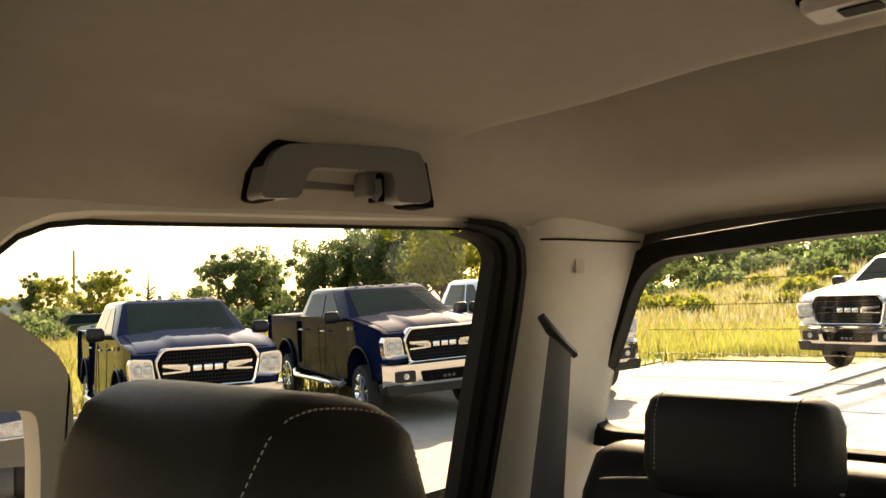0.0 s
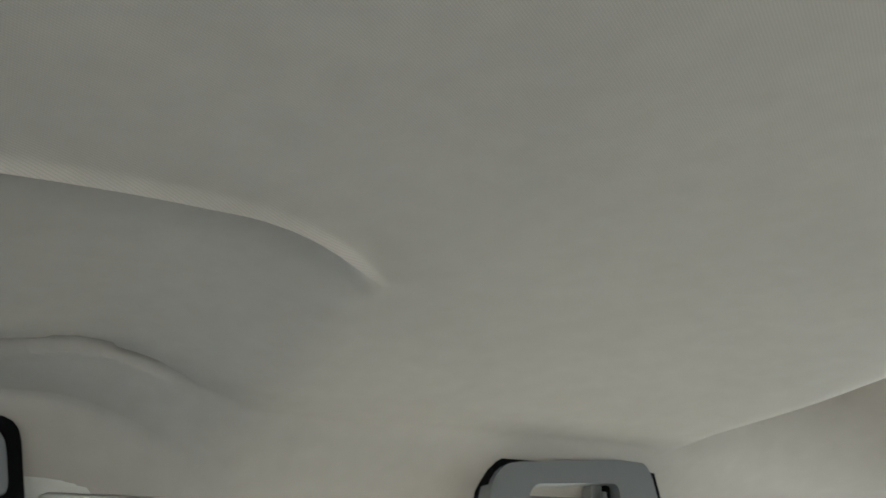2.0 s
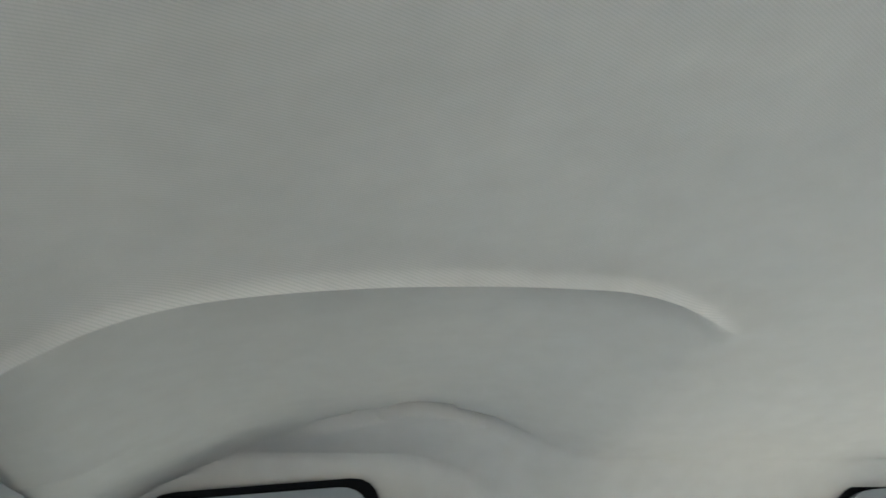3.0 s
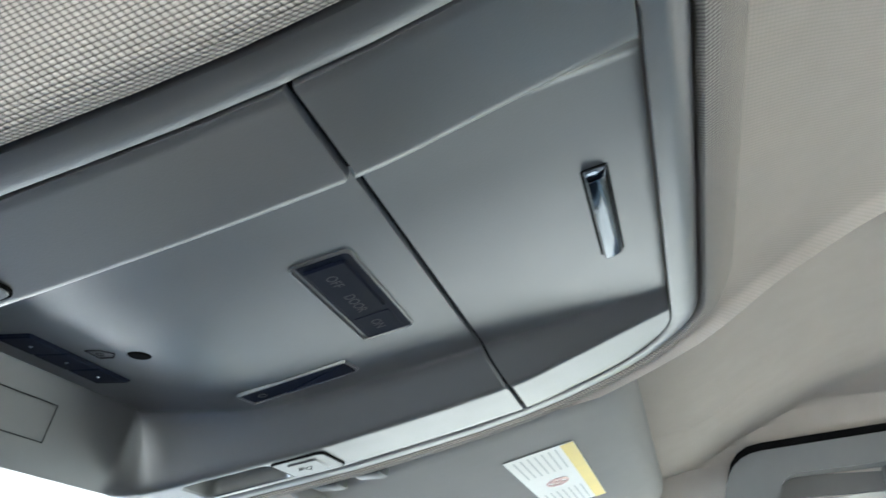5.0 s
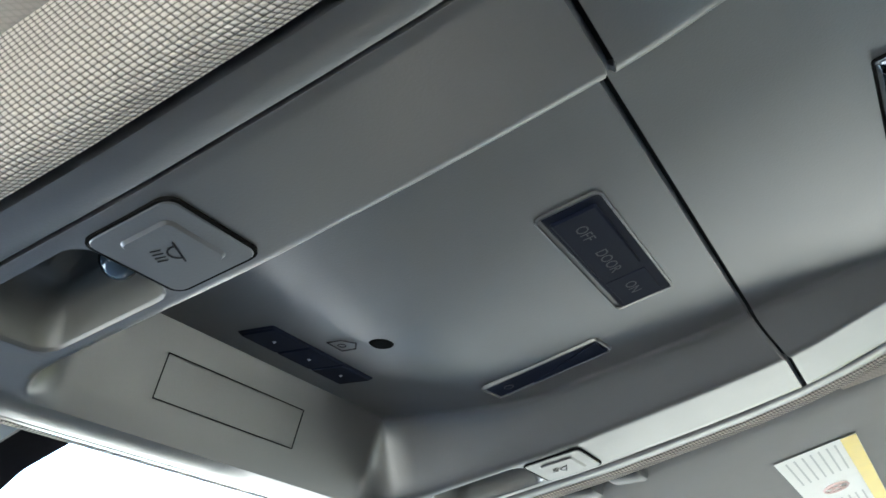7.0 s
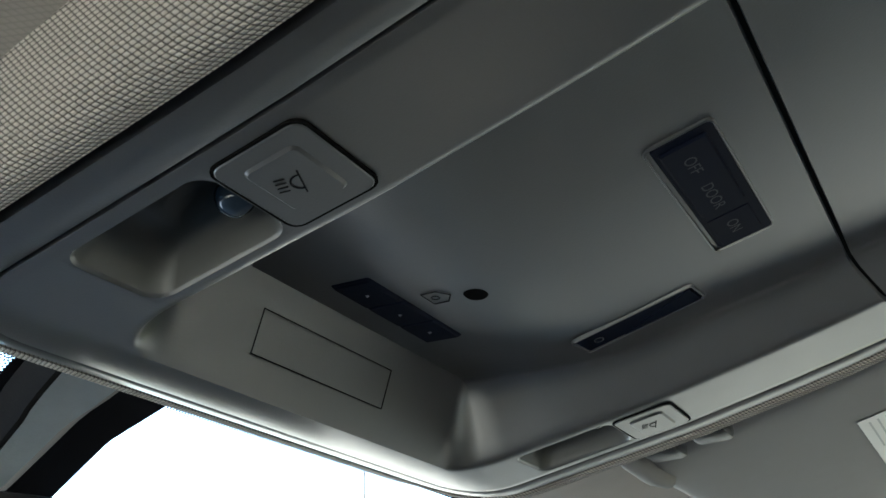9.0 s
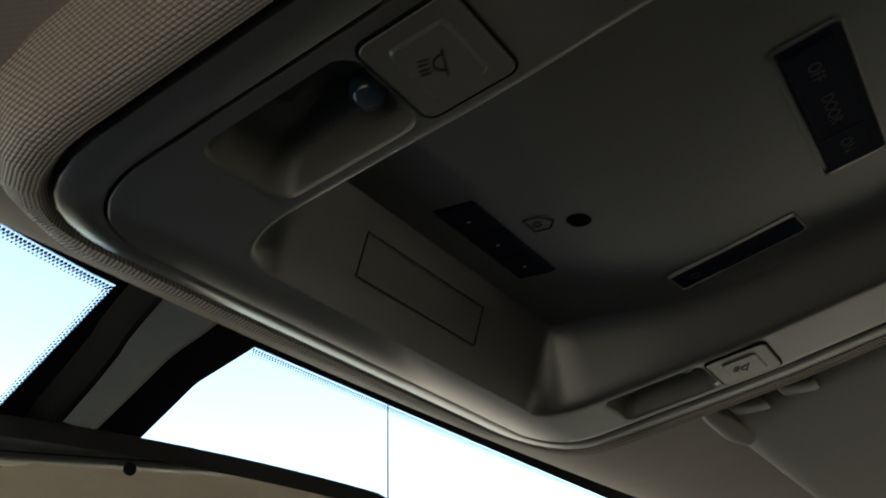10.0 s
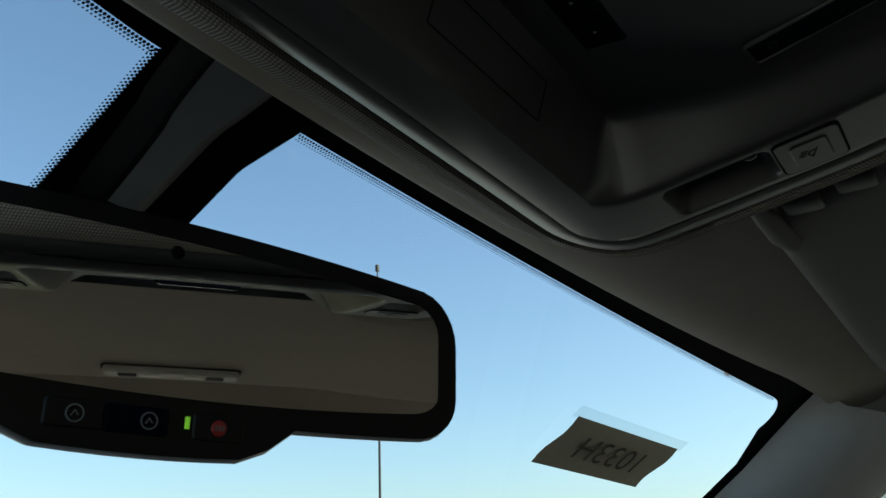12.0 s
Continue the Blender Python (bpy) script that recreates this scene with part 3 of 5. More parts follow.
def inner_outline(grow):
    """The clear area: across the top, round the corner, down the pillar."""
    pts = []
    r = 0.035
    for i in range(25):
        pts.append((i / 24 * (edge_x(0) - r), -grow))
    for i in range(1, 9):
        a = radians(90 - 90 * i / 8)
        pts.append((edge_x(0) - r + (r + grow) * math.cos(a), r - (r + grow) * math.sin(a)))
    for s in (0.08, 0.16, 0.3, 0.5, 0.75):
        pts.append((edge_x(s) + grow * 1.2, s))
    return pts


for s in (-1, 1):
    loops = [[screen(s * x, q - climb(s * x) * ease(0.2, 0.0, q)) for x, q in inner_outline(gr)] for gr in (0.0, 0.012, 0.035, 0.07)]
    part("printed_band", loft(loops, closed=False), FRIT, screen_ob)


def dot_rows(path_pts, inward, count, size):
    """Rows of small printed dots that fade out towards the clear glass."""
    bm = bmesh.new()
    for row in range(count):
        off = 0.0006 + row * 0.0012
        r = size * (1 - 0.22 * row)
        for i, (x, q, nx, nq) in enumerate(path_pts):
            x2, q2 = x + nx * off * inward, q + nq * off * inward
            if row % 2:
                x2, q2 = x2 + 0.0008 * abs(nq), q2 + 0.0008 * abs(nx)
            c = screen(x2, q2) - Vector((0, 0.0006, 0.0010))
            u, v = Vector((1, -0.23 * x2, -0.1 * x2)).normalized() * r, Vector((0, 0.866, -0.5)) * r
            vs = [bm.verts.new(c + u * math.cos(1.0472 * k) + v * math.sin(1.0472 * k)) for k in range(6)]
            bm.faces.new(vs)
    return bm


PATCH = (-0.064, -0.004)
top_path = [(0.005 + 0.0016 * i, 0.0, 0, 1) for i in range(int((0.590 - 0.005) / 0.0016))]
tagged(part("dots", dot_rows(top_path, 1, 3, 0.00062), FRIT, screen_ob, smooth=False), kind="stuff")
top_left = [(PATCH[0] - 0.0016 * i, -climb(PATCH[0] - 0.0016 * i), 0, 1) for i in range(310)]
tagged(part("dots", dot_rows(top_left, 1, 3, 0.00072), FRIT, screen_ob, smooth=False), kind="stuff")
left_path = [(PATCH[0], 0.0016 * i, -1, 0) for i in range(112)]
tagged(part("dots", dot_rows(left_path, 1, 3, 0.00072), FRIT, screen_ob, smooth=False), kind="stuff")


def patch_edge(s):
    return -0.0036 + 0.0085 * max(0.0, 1 - max(s, 0.0) / 0.0255)


patch = grid([[screen(x, s) - Vector((0, 0.0002, 0.0004)) for x in (PATCH[0], -0.045, -0.03, -0.015, patch_edge(s))] for s in (-0.03, 0.0, 0.012, 0.020, 0.024, 0.028, 0.05, 0.1, 0.15, 0.19)])
part("printed_patch", patch, FRIT, screen_ob)

# camera housing behind the mirror
cover = thing("camera_housing", "black camera cover between windshield and mirror", "housing")
loops, face = [], []
for s, x0, x1, h in ((-0.03, -0.054, -0.023, 0.008), (-0.008, -0.0535, -0.0272, 0.008), (0.006, -0.0525, -0.0300, 0.008), (0.014, -0.0515, -0.0322, 0.008), (0.020, -0.050, -0.0330, 0.008), (0.035, -0.0485, -0.0332, 0.0082), (0.055, -0.047, -0.0335, 0.008), (0.066, -0.046, -0.0340, 0.004)):
    c0 = screen(-0.03, s)
    n = Vector((0, -0.5, -0.866))
    at = lambda x, d: Vector((x, c0.y, c0.z)) + n * d
    loops.append([at(x0 - 0.008, 0.0), at(x0 - 0.003, h * 0.7), at(x0, h), at(x1, h), at(x1 + 0.003, h * 0.55), at(x1 + 0.010, 0.0005)])
    face.append([at(x0 + 0.002, h + 0.0005), at((x0 + x1) / 2, h + 0.0008), at(x1, h + 0.0005)])
part("cover", loft(loops, closed=False), BLACK, cover)
part("cover_face", grid(face[:-1]), material("blue_grey_plastic", (0.25, 0.28, 0.31), rough=0.5, var=0.1, bump=0.2), cover)

# rear-view mirror
MC = Vector((-0.0227, -0.0993, 1.8176))
MN = Vector((-0.342, -0.939, -0.0325)).normalized()
MX = (Vector((0.9397, -0.342, 0.0)) - 0.028 * Vector((-0.0133, -0.0366, 0.9992))).normalized()
MY = MN.cross(MX)
if MY.z < 0:
    MY = -MY
MM = Matrix((( MX.x, MY.x, MN.x, MC.x), (MX.y, MY.y, MN.y, MC.y), (MX.z, MY.z, MN.z, MC.z), (0, 0, 0, 1))) @ Matrix.Scale(0.95, 4)
mirror = thing("rear_view_mirror", "black-framed rear-view mirror with call buttons in its lower edge", "mirror")


def mirror_outline(grow, bump=True):
    """Half height falls off to both ends; the lower edge bulges in the middle."""
    top, low = [], []
    n = 36
    for i in range(n + 1):
        x = -0.141 * math.cos(math.pi * i / n)
        e = abs(x) / 0.141
        round_off = 0.022 * (1 - math.sqrt(max(0, 1 - max(0, (e - 0.86) / 0.14) ** 2)))
        t = 0.0505 - 0.0075 * e * e - round_off
        l = -0.0275 + 0.005 * e * e + round_off * 0.8
        if bump:
            l -= 0.0118 * (1 - ease(0.043, 0.057, abs(x))) + 0.0015 * (1 - (min(abs(x), 0.05) / 0.05) ** 2)
        k = 1 + grow / 0.137
        top.append((x * k, t + grow * (1 - 0.3 * e)))
        low.append((x * k, l - grow * (1 - 0.3 * e)))
    return top + low[::-1]


shell = loft([[MM @ Vector((x, y, z)) for x, y in mirror_outline(gr)] for gr, z in ((-0.035, -0.035), (-0.012, -0.030), (-0.002, -0.016), (0.0, -0.004), (-0.0012, 0.0), (-0.004, 0.0005))], cap_first=True, cap_last=True)
part("housing", shell, BLACK, mirror)


def glass_outline():
    top, low = [], []
    n = 30
    for i in range(n + 1):
        x = -0.1285 * math.cos(math.pi * i / n)
        e = abs(x) / 0.1285
        ro = 0.012 * (1 - math.sqrt(max(0, 1 - max(0, (e - 0.90) / 0.10) ** 2)))
        top.append((x, 0.0410 - 0.0055 * e * e - ro))
        low.append((x, -0.0188 + 0.0075 * e * e + 0.6 * ro))
    return top + low[::-1]


gl = bmesh.new()
gl.faces.new([gl.verts.new(MM @ Vector((x, y, 0.0012))) for x, y in glass_outline()])
part("mirror_glass", gl, SILVERED, mirror, "silvered mirror glass", smooth=False)
for x, mat in ((-0.0255, BLACK), (0.0, SWITCH), (0.0265, BLACK)):
    k = part("call_button", plate(0.0200 if x else 0.0230, 0.0100, 0.0015, 0.0016, MM @ Matrix.Translation((x + (-0.004 if x == 0 else 0), -0.0282, 0))), mat, mirror)
    if x > 0:
        part("button_face", plate(0.0062, 0.0062, 0.0030, 0.0022, MM @ Matrix.Translation((x, -0.0282, 0))), RED, k, "red emergency button")
        bars = bmesh.new()
        for j in (-1, 0, 1):
            merge(bars, box_bm((x - 0.0004 + j * 0.0014, -0.0292, 0.0022), (x + 0.0004 + j * 0.0014, -0.0272, 0.0024)))
        bars.transform(MM)
        part("print", bars, WHITEINK, k, smooth=False)
    else:
        ring = tube([(x + 0.0029 * math.cos(a), -0.0282 + 0.0029 * math.sin(a), 0.0021) for a in [i * 0.3927 for i in range(16)]], 0.0003, 4, closed=True)
        merge(ring, tube([(x - 0.0012, -0.0292, 0.0021), (x, -0.0272, 0.0021), (x + 0.0012, -0.0289, 0.0021)], 0.0003, 4))
        ring.transform(MM)
        part("symbol", ring, WHITEINK, k, smooth=False)
part("indicator", plate(0.0018, 0.0045, 0.0003, 0.0014, MM @ Matrix.Translation((0.0145, -0.0272, 0))), GREENLED, mirror, "green indicator light")
eye = plate(0.0058, 0.0058, 0.0028, 0.0016, MM @ Matrix.Translation((0.0037, 0.0360, 0)))
part("light_sensor", eye, FRIT, mirror)
part("stalk", tube([MC + MN * -0.028, MC + MN * -0.055 + Vector((0, 0, 0.02)), screen(0, 0.11) + Vector((0, -0.01, -0.01))], 0.011, 10), BLACK, mirror)

# paper tag taped inside the glass
tag = thing("paper_tag", "cream paper tag with handwritten number taped inside windshield", "tag")
TX0, TX1, TS0, TS1 = 0.378, 0.545, 0.084, 0.138


def on_screen(u, v, lift=0.0015):
    x = TX0 + (TX1 - TX0) * u + 0.010 * v
    s = TS0 + (TS1 - TS0) * v
    return screen(x, s) + Vector((0, -0.5, -0.866)) * lift


part("sheet", grid([[on_screen(i / 10, j / 6, 0.0015 + 0.0015 * math.sin(j)) for i in range(11)] for j in range(7)]), PAPER, tag)
part("tape", grid([[on_screen(-0.04 + 1.08 * i / 8, j, 0.001) for i in range(9)] for j in (-0.18, 0.04)]), pane("clear_tape", (0.86, 0.88, 0.88)), tag)
letters = text_bm("1033H", 1.0, Matrix.Identity(4))
for v in letters.verts:
    u = 0.5 - v.co.x * 0.235
    w = 0.5 - v.co.y * 0.62
    v.co = on_screen(u, w, 0.0040)
part("handwriting", letters, PENCIL, tag, smooth=False)

# ---------------------------------------------------------------- sun visor on the passenger's side
def visor_z(y):
    return 1.926 - 0.25 * (y + 0.40)


visor = thing("sun_visor", "grey vinyl sun visor folded up, warning label on it", "sun visor")
cy = -0.355
loops = []
for g, dz in ((0.0, 0.014), (0.0, 0.006), (0.0006, 0.002), (0.0022, -0.002), (0.0050, -0.0054), (0.009, -0.0076), (0.014, -0.0086), (0.024, -0.0090), (0.050, -0.0090), (0.080, -0.0090)):
    loops.append([(x, y, visor_z(y) + dz + 0.10 * max(0, x - 0.45) ** 2) for x, y in rrect(0.178 + g, 0.612 - g, -0.446 + g, -0.264 - g, max(0.006, 0.022 - g), 6, 8)])
part("body", loft(loops, cap_last=True), VINYL, visor)


def on_visor(x, y, lift):
    return (x, y, visor_z(y) - 0.0090 - lift)


def on_label(x, y, lift):
    return on_visor(x, y - 0.011, lift)


lab = part("warning_label", grid([[on_label(0.250 + 0.190 * i / 6, -0.395 + 0.042 * j / 4, 0.0008) for i in range(7)] for j in range(5)]), LABEL, visor, "white warning label with a yellow edge")
part("yellow_strip", grid([[on_label(0.250 + 0.190 * i / 6, -0.395 + 0.008 * j, 0.0012) for i in range(7)] for j in range(2)]), YELLOW, lab)
bars = bmesh.new()
for j in range(7):
    y = -0.384 + 0.0042 * j
    merge(bars, grid([[on_label(0.255, y, 0.0014), on_label(0.255 + 0.055, y, 0.0014)], [on_label(0.255, y + 0.0010, 0.0014), on_label(0.255 + 0.055, y + 0.0010, 0.0014)]]))
    merge(bars, grid([[on_label(0.372, y, 0.0014), on_label(0.430, y, 0.0014)], [on_label(0.372, y + 0.0010, 0.0014), on_label(0.430, y + 0.0010, 0.0014)]]))
tagged(part("fine_print", bars, PALELINE, lab, smooth=False), kind="stuff")
ring = tube([on_label(0.342 + 0.009 * math.cos(a), -0.372 + 0.007 * math.sin(a), 0.0016) for a in [i * 0.2618 for i in range(24)]], 0.0007, 4, closed=True)
merge(ring, tube([on_label(0.336, -0.367, 0.0016), on_label(0.348, -0.377, 0.0016)], 0.0007, 4))
merge(ring, tube([on_label(0.336, -0.376, 0.0016), on_label(0.348, -0.368, 0.0016)], 0.0006, 4))
part("ban_sign", ring, REDINK, lab, smooth=False)
clip = thing("visor_clip", "grey plastic visor clip on the headliner beside console", "clip")
part("rod_end", tube([(0.150, -0.268, 1.892), (0.172, -0.270, 1.8885), (0.196, -0.272, 1.8865), (0.214, -0.274, 1.8865)], [0.0035, 0.0050, 0.0060, 0.0045], 10), VINYL, clip)
part("clip_base", box_bm((0.158, -0.320, 1.890), (0.176, -0.302, 1.904), 0.003, 2), BLACK, clip)
part("hook", box_bm((0.160, -0.297, 1.886), (0.178, -0.279, 1.900), 0.003, 2), BLACK, clip)

# ---------------------------------------------------------------- cab sides
def side_x(z):
    """The inside of the doors leans outwards towards the floor."""
    return 0.640 + 0.27 * (1.90 - z)


def side_point(y, z, dx=0.0):
    return (side_x(z) + dx + 0.09 * ease(-0.65, -0.15, y), y, z)


def window_wall(name, opening, bounds, mats, s, label):
    """A door's upper frame round a window opening: inner trim, black seal and glass."""
    ob = thing(name, label, "door frame", kind="structure")
    y0, y1, z0, z1 = bounds
    n = len(opening)
    cy, cz = (y0 + y1) / 2, (z0 + z1) / 2

    def flip(p):
        return (p[0] * s, p[1], p[2])
    outer_pts = []
    for y, z in opening:
        # push out to the bounding rectangle
        dy, dz = y - cy, z - cz
        k = min(((y1 - cy) if dy > 0 else (y0 - cy)) / dy if abs(dy) > 1e-6 else 1e9, ((z1 - cz) if dz > 0 else (z0 - cz)) / dz if abs(dz) > 1e-6 else 1e9)
        py, pz = cy + dy * k, cz + dz * k
        outer_pts.append((py, min(pz, 1.850 - 0.577 * (py + 0.19))))

    def grown(g):
        out = []
        for i, (y, z) in enumerate(opening):
            (ya, za), (yb, zb) = opening[i - 1], opening[(i + 1) % n]
            ty, tz = yb - ya, zb - za
            ln = math.hypot(ty, tz) or 1
            out.append((y + g * tz / ln, z - g * ty / ln))
        return out
    area = sum(opening[i][0] * opening[(i + 1) % n][1] - opening[(i + 1) % n][0] * opening[i][1] for i in range(n))
    sg = 1 if area > 0 else -1
    part("trim", loft([[flip(side_point(y, z, 0.012)) for y, z in grown(0.004 * sg)], [flip(side_point(y, z, -0.006)) for y, z in grown(0.010 * sg)], [flip(side_point(y, z, -0.008)) for y, z in grown(0.020 * sg)], [flip(side_point(y, z, 0.004)) for y, z in outer_pts]]), mats[0], ob)
    lower = [[flip(side_point(y, z, dx)) for y in (y0, y0 * 0.67 + y1 * 0.33, y0 * 0.33 + y1 * 0.67, y1)] for z, dx in ((1.455, 0.0), (1.450, -0.022), (1.420, -0.028), (1.20, -0.024), (1.10, -0.045), (1.00, -0.045), (0.95, -0.020), (0.70, -0.015))]
    part("lower_panel", grid(lower), DOORPANEL, ob, "black moulded lower door panel")
    part("outer_skin", loft([[flip(side_point(y, z, 0.030)) for y, z in grown(0.0)], [flip(side_point(y, z, 0.050)) for y, z in grown(0.015 * sg)], [flip(side_point(y, z, 0.060)) for y, z in outer_pts]]), DARK, ob)
    part("seal", loft([[flip(side_point(y, z, 0.021)) for y, z in grown(-0.001 * sg)], [flip(side_point(y, z, 0.012)) for y, z in grown(-0.002 * sg)], [flip(side_point(y, z, 0.011)) for y, z in grown(0.004 * sg)]]), RUBBER, ob)
    gm = bmesh.new()
    gm.faces.new([gm.verts.new(flip(side_point(y, z, 0.018))) for y, z in grown(0.004 * sg)])
    part("pane", gm, mats[1], ob, smooth=False)
    return ob


def smooth_poly(corners, radii, k=5):
    """A polygon with its corners rounded."""
    out = []
    n = len(corners)
    for i in range(n):
        p, a, b = Vector(corners[i]), Vector(corners[i - 1]), Vector(corners[(i + 1) % n])
        r = radii[i]
        d1, d2 = (a - p).normalized() * r, (b - p).normalized() * r
        for j in range(k + 1):
            t = j / k
            q = (p + d1) * (1 - t) ** 2 + p * 2 * t * (1 - t) + (p + d2) * t * t
            out.append((q.x, q.y))
    return out


REAR_WIN = smooth_poly([(-0.905, 1.48), (-0.955, 1.893), (-1.665, 1.914), (-1.690, 1.49)], [0.05, 0.085, 0.05, 0.05])
FRONT_WIN = smooth_poly([(0.20, 1.50), (-0.30, 1.865), (-0.48, 1.893), (-0.725, 1.896), (-0.745, 1.46), (0.20, 1.46)], [0.04, 0.05, 0.05, 0.03, 0.03, 0.02])
for s in (1, -1):
    nm = "passenger" if s > 0 else "driver"
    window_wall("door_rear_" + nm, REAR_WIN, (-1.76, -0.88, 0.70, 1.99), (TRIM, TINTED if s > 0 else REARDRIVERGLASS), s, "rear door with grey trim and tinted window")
    window_wall("door_front_" + nm, FRONT_WIN, (-0.86, 0.35, 0.70, 1.945), (TRIM, DIMMEDGLASS if s > 0 else DRIVERGLASS), s, "front door with grey trim, window tint set for light")

# black door seal column behind the rear window, seen from inside
for s in (1, -1):
    line = [(-1.640, 1.25, 0.040), (-1.637, 1.45, 0.040), (-1.634, 1.65, 0.040), (-1.632, 1.80, 0.039), (-1.629, 1.850, 0.037), (-1.622, 1.876, 0.033), (-1.609, 1.893, 0.027), (-1.588, 1.904, 0.020), (-1.560, 1.910, 0.014), (-1.52, 1.913, 0.010)]
    col = []
    for i, (y, z, half) in enumerate(line):
        (ya, za, _), (yb, zb, _) = line[max(0, i - 1)], line[min(len(line) - 1, i + 1)]
        ln = math.hypot(yb - ya, zb - za)
        ny, nz = (zb - za) / ln, -(yb - ya) / ln
        col.append([(s * (side_x(z + nz * k * half) + dx), y + ny * k * half, z + nz * k * half) for k, dx in ((1.0, 0.014), (0.92, -0.008), (0.60, -0.014), (0.42, -0.004), (0.30, -0.016), (-0.10, -0.020), (-0.28, -0.008), (-0.42, -0.019), (-0.80, -0.016), (-1.0, 0.010))])
    solo("weather_strip", grid(col), RUBBER, "black rubber door seal on the rear door opening", "weather strip", kind="structure")

# C-pillar trim and rear wall
for s in (1, -1):
    loops = []
    for z, wx in ((1.935, 0.582), (1.90, 0.589), (1.85, 0.608), (1.75, 0.646), (1.66, 0.672), (1.60, 0.686), (1.50, 0.706), (1.30, 0.736)):
        sx = side_x(z) - 0.022
        loops.append([(s * x, y, z) for x, y in ((sx + 0.03, -1.650), (sx, -1.668), (sx - 0.010, -1.690), (sx - 0.016, -1.720), (max(sx - 0.022, wx + 0.002), -1.790), (wx + 0.004, -1.850), (wx, -1.872), (wx, -1.90))])
    solo("pillar_trim", loft(loops, closed=False), TRIM, "light grey plastic rear pillar trim with belt slot", "pillar trim", kind="structure")
RW = [(x, z) for x, z in smooth_poly([(-0.702, 1.606), (0.702, 1.606), (0.588, 1.870), (0.30, 1.888), (-0.30, 1.888), (-0.588, 1.870)], [0.05, 0.05, 0.06, 0.08, 0.08, 0.06])]
rear = thing("wall_rear", "rear cab wall with a heated window in a black frame", "wall", kind="structure")
outer_rw = []
for x, z in RW:
    dx, dz = x, z - 1.74
    k = min(0.80 / abs(dx) if abs(dx) > 1e-6 else 1e9, (0.26 / dz) if dz > 1e-6 else (-0.95 / dz if dz < -1e-6 else 1e9))
    outer_rw.append((dx * k, 1.74 + dz * k))


def grow_rw(g):
    return [(x * (1 + g / 0.63), 1.74 + (z - 1.74) * (1 + g / 0.14)) for x, z in RW]


part("rear_trim", loft([[(x, -1.885, z) for x, z in grow_rw(0.028)], [(x, -1.905, z) for x, z in outer_rw]]), DARK, rear)
part("window_frame", loft([[(x, -1.905, z) for x, z in grow_rw(-0.002)], [(x, -1.878, z) for x, z in grow_rw(0.0)], [(x, -1.874, z) for x, z in grow_rw(0.008)], [(x, -1.874, z) for x, z in grow_rw(0.026)], [(x, -1.900, z) for x, z in grow_rw(0.030)]]), RUBBER, rear, "black window frame")
gm = bmesh.new()
gm.faces.new([gm.verts.new((x, -1.895, z)) for x, z in grow_rw(0.002)])
part("rear_pane", gm, TINTED, rear, smooth=False)
for i in range(7):
    z = 1.620 + i * 0.036
    hw = 0.66 - (z - 1.6) * 0.42
    part("heater_line", box_bm((-hw, -1.8935, z - 0.0006), (hw, -1.8925, z + 0.0006)), WIRE, rear, smooth=False)
for x in (0.178, -0.178):
    part("mullion", box_bm((x - 0.012, -1.893, 1.56), (x + 0.012, -1.876, 1.90), 0.003), BLACK, rear)

for s in (1, -1):
    cap = solo("pillar_cap", plate(0.022, 0.020, 0.003, 0.0016, Matrix.Translation((s * (side_x(1.865) - 0.0405), -1.745, 1.862)) @ Matrix.Rotation(radians(-s * 90), 4, "Y"), 0.0006), TRIM, "small square plastic cap on the rear pillar trim", "cap")

    solo("trim", tube([(s * x, y, 1.8985) for x, y in ((0.6190, -1.668), (0.6055, -1.690), (0.6005, -1.720), (0.5955, -1.790), (0.5900, -1.850), (0.5865, -1.872))], 0.0016, 6), GAP, "dark seam between pillar trim and headliner", "seam", kind="structure")

# seat belt on the rear pillar
belt = thing("seat_belt", "grey webbing seat belt leaving a slot in the rear pillar", "seat belt")
part("slot", tube([(0.612, -1.655, 1.792), (0.606, -1.668, 1.772), (0.602, -1.690, 1.752), (0.602, -1.716, 1.736)], [0.006, 0.008, 0.007, 0.006], 8), BLACK, belt)
web = []
for i in range(13):
    t = i / 12
    a, b2 = Vector((0.606, -1.668 + 0.066 * t, 1.778 - 0.235 * t)), Vector((0.600, -1.706 + 0.036 * t, 1.744 - 0.200 * t))
    web.append([a.lerp(b2, u) + Vector((-0.004 * math.sin(math.pi * u) - 0.004 * t, 0, 0)) for u in (0, 0.25, 0.5, 0.75, 1)])
part("webbing", grid(web), BELT, belt)

# belt guide arm on the middle pillar
arm_poly = smooth_poly([(-0.80, 1.90), (-0.935, 1.820), (-0.990, 1.776), (-0.996, 1.745), (-0.992, 1.40), (-0.968, 1.40), (-0.970, 1.700), (-0.967, 1.738), (-0.80, 1.742)], [0.01, 0.02, 0.02, 0.02, 0.01, 0.01, 0.01, 0.012, 0.01], 3)
solo("pillar_trim", prism(arm_poly, 0, 0.572, 0.604, 0.006, 2), TRIM, "light grey moulded middle pillar trim", "pillar trim", kind="structure")
for s in (1, -1):
    solo("pillar_trim", box_bm((s * 0.62 if s > 0 else -0.70, -0.885, 0.7), (0.70 if s > 0 else -0.62, -0.745, 1.93), 0.01), TRIM, "light grey plastic middle pillar trim", "pillar trim", kind="structure")

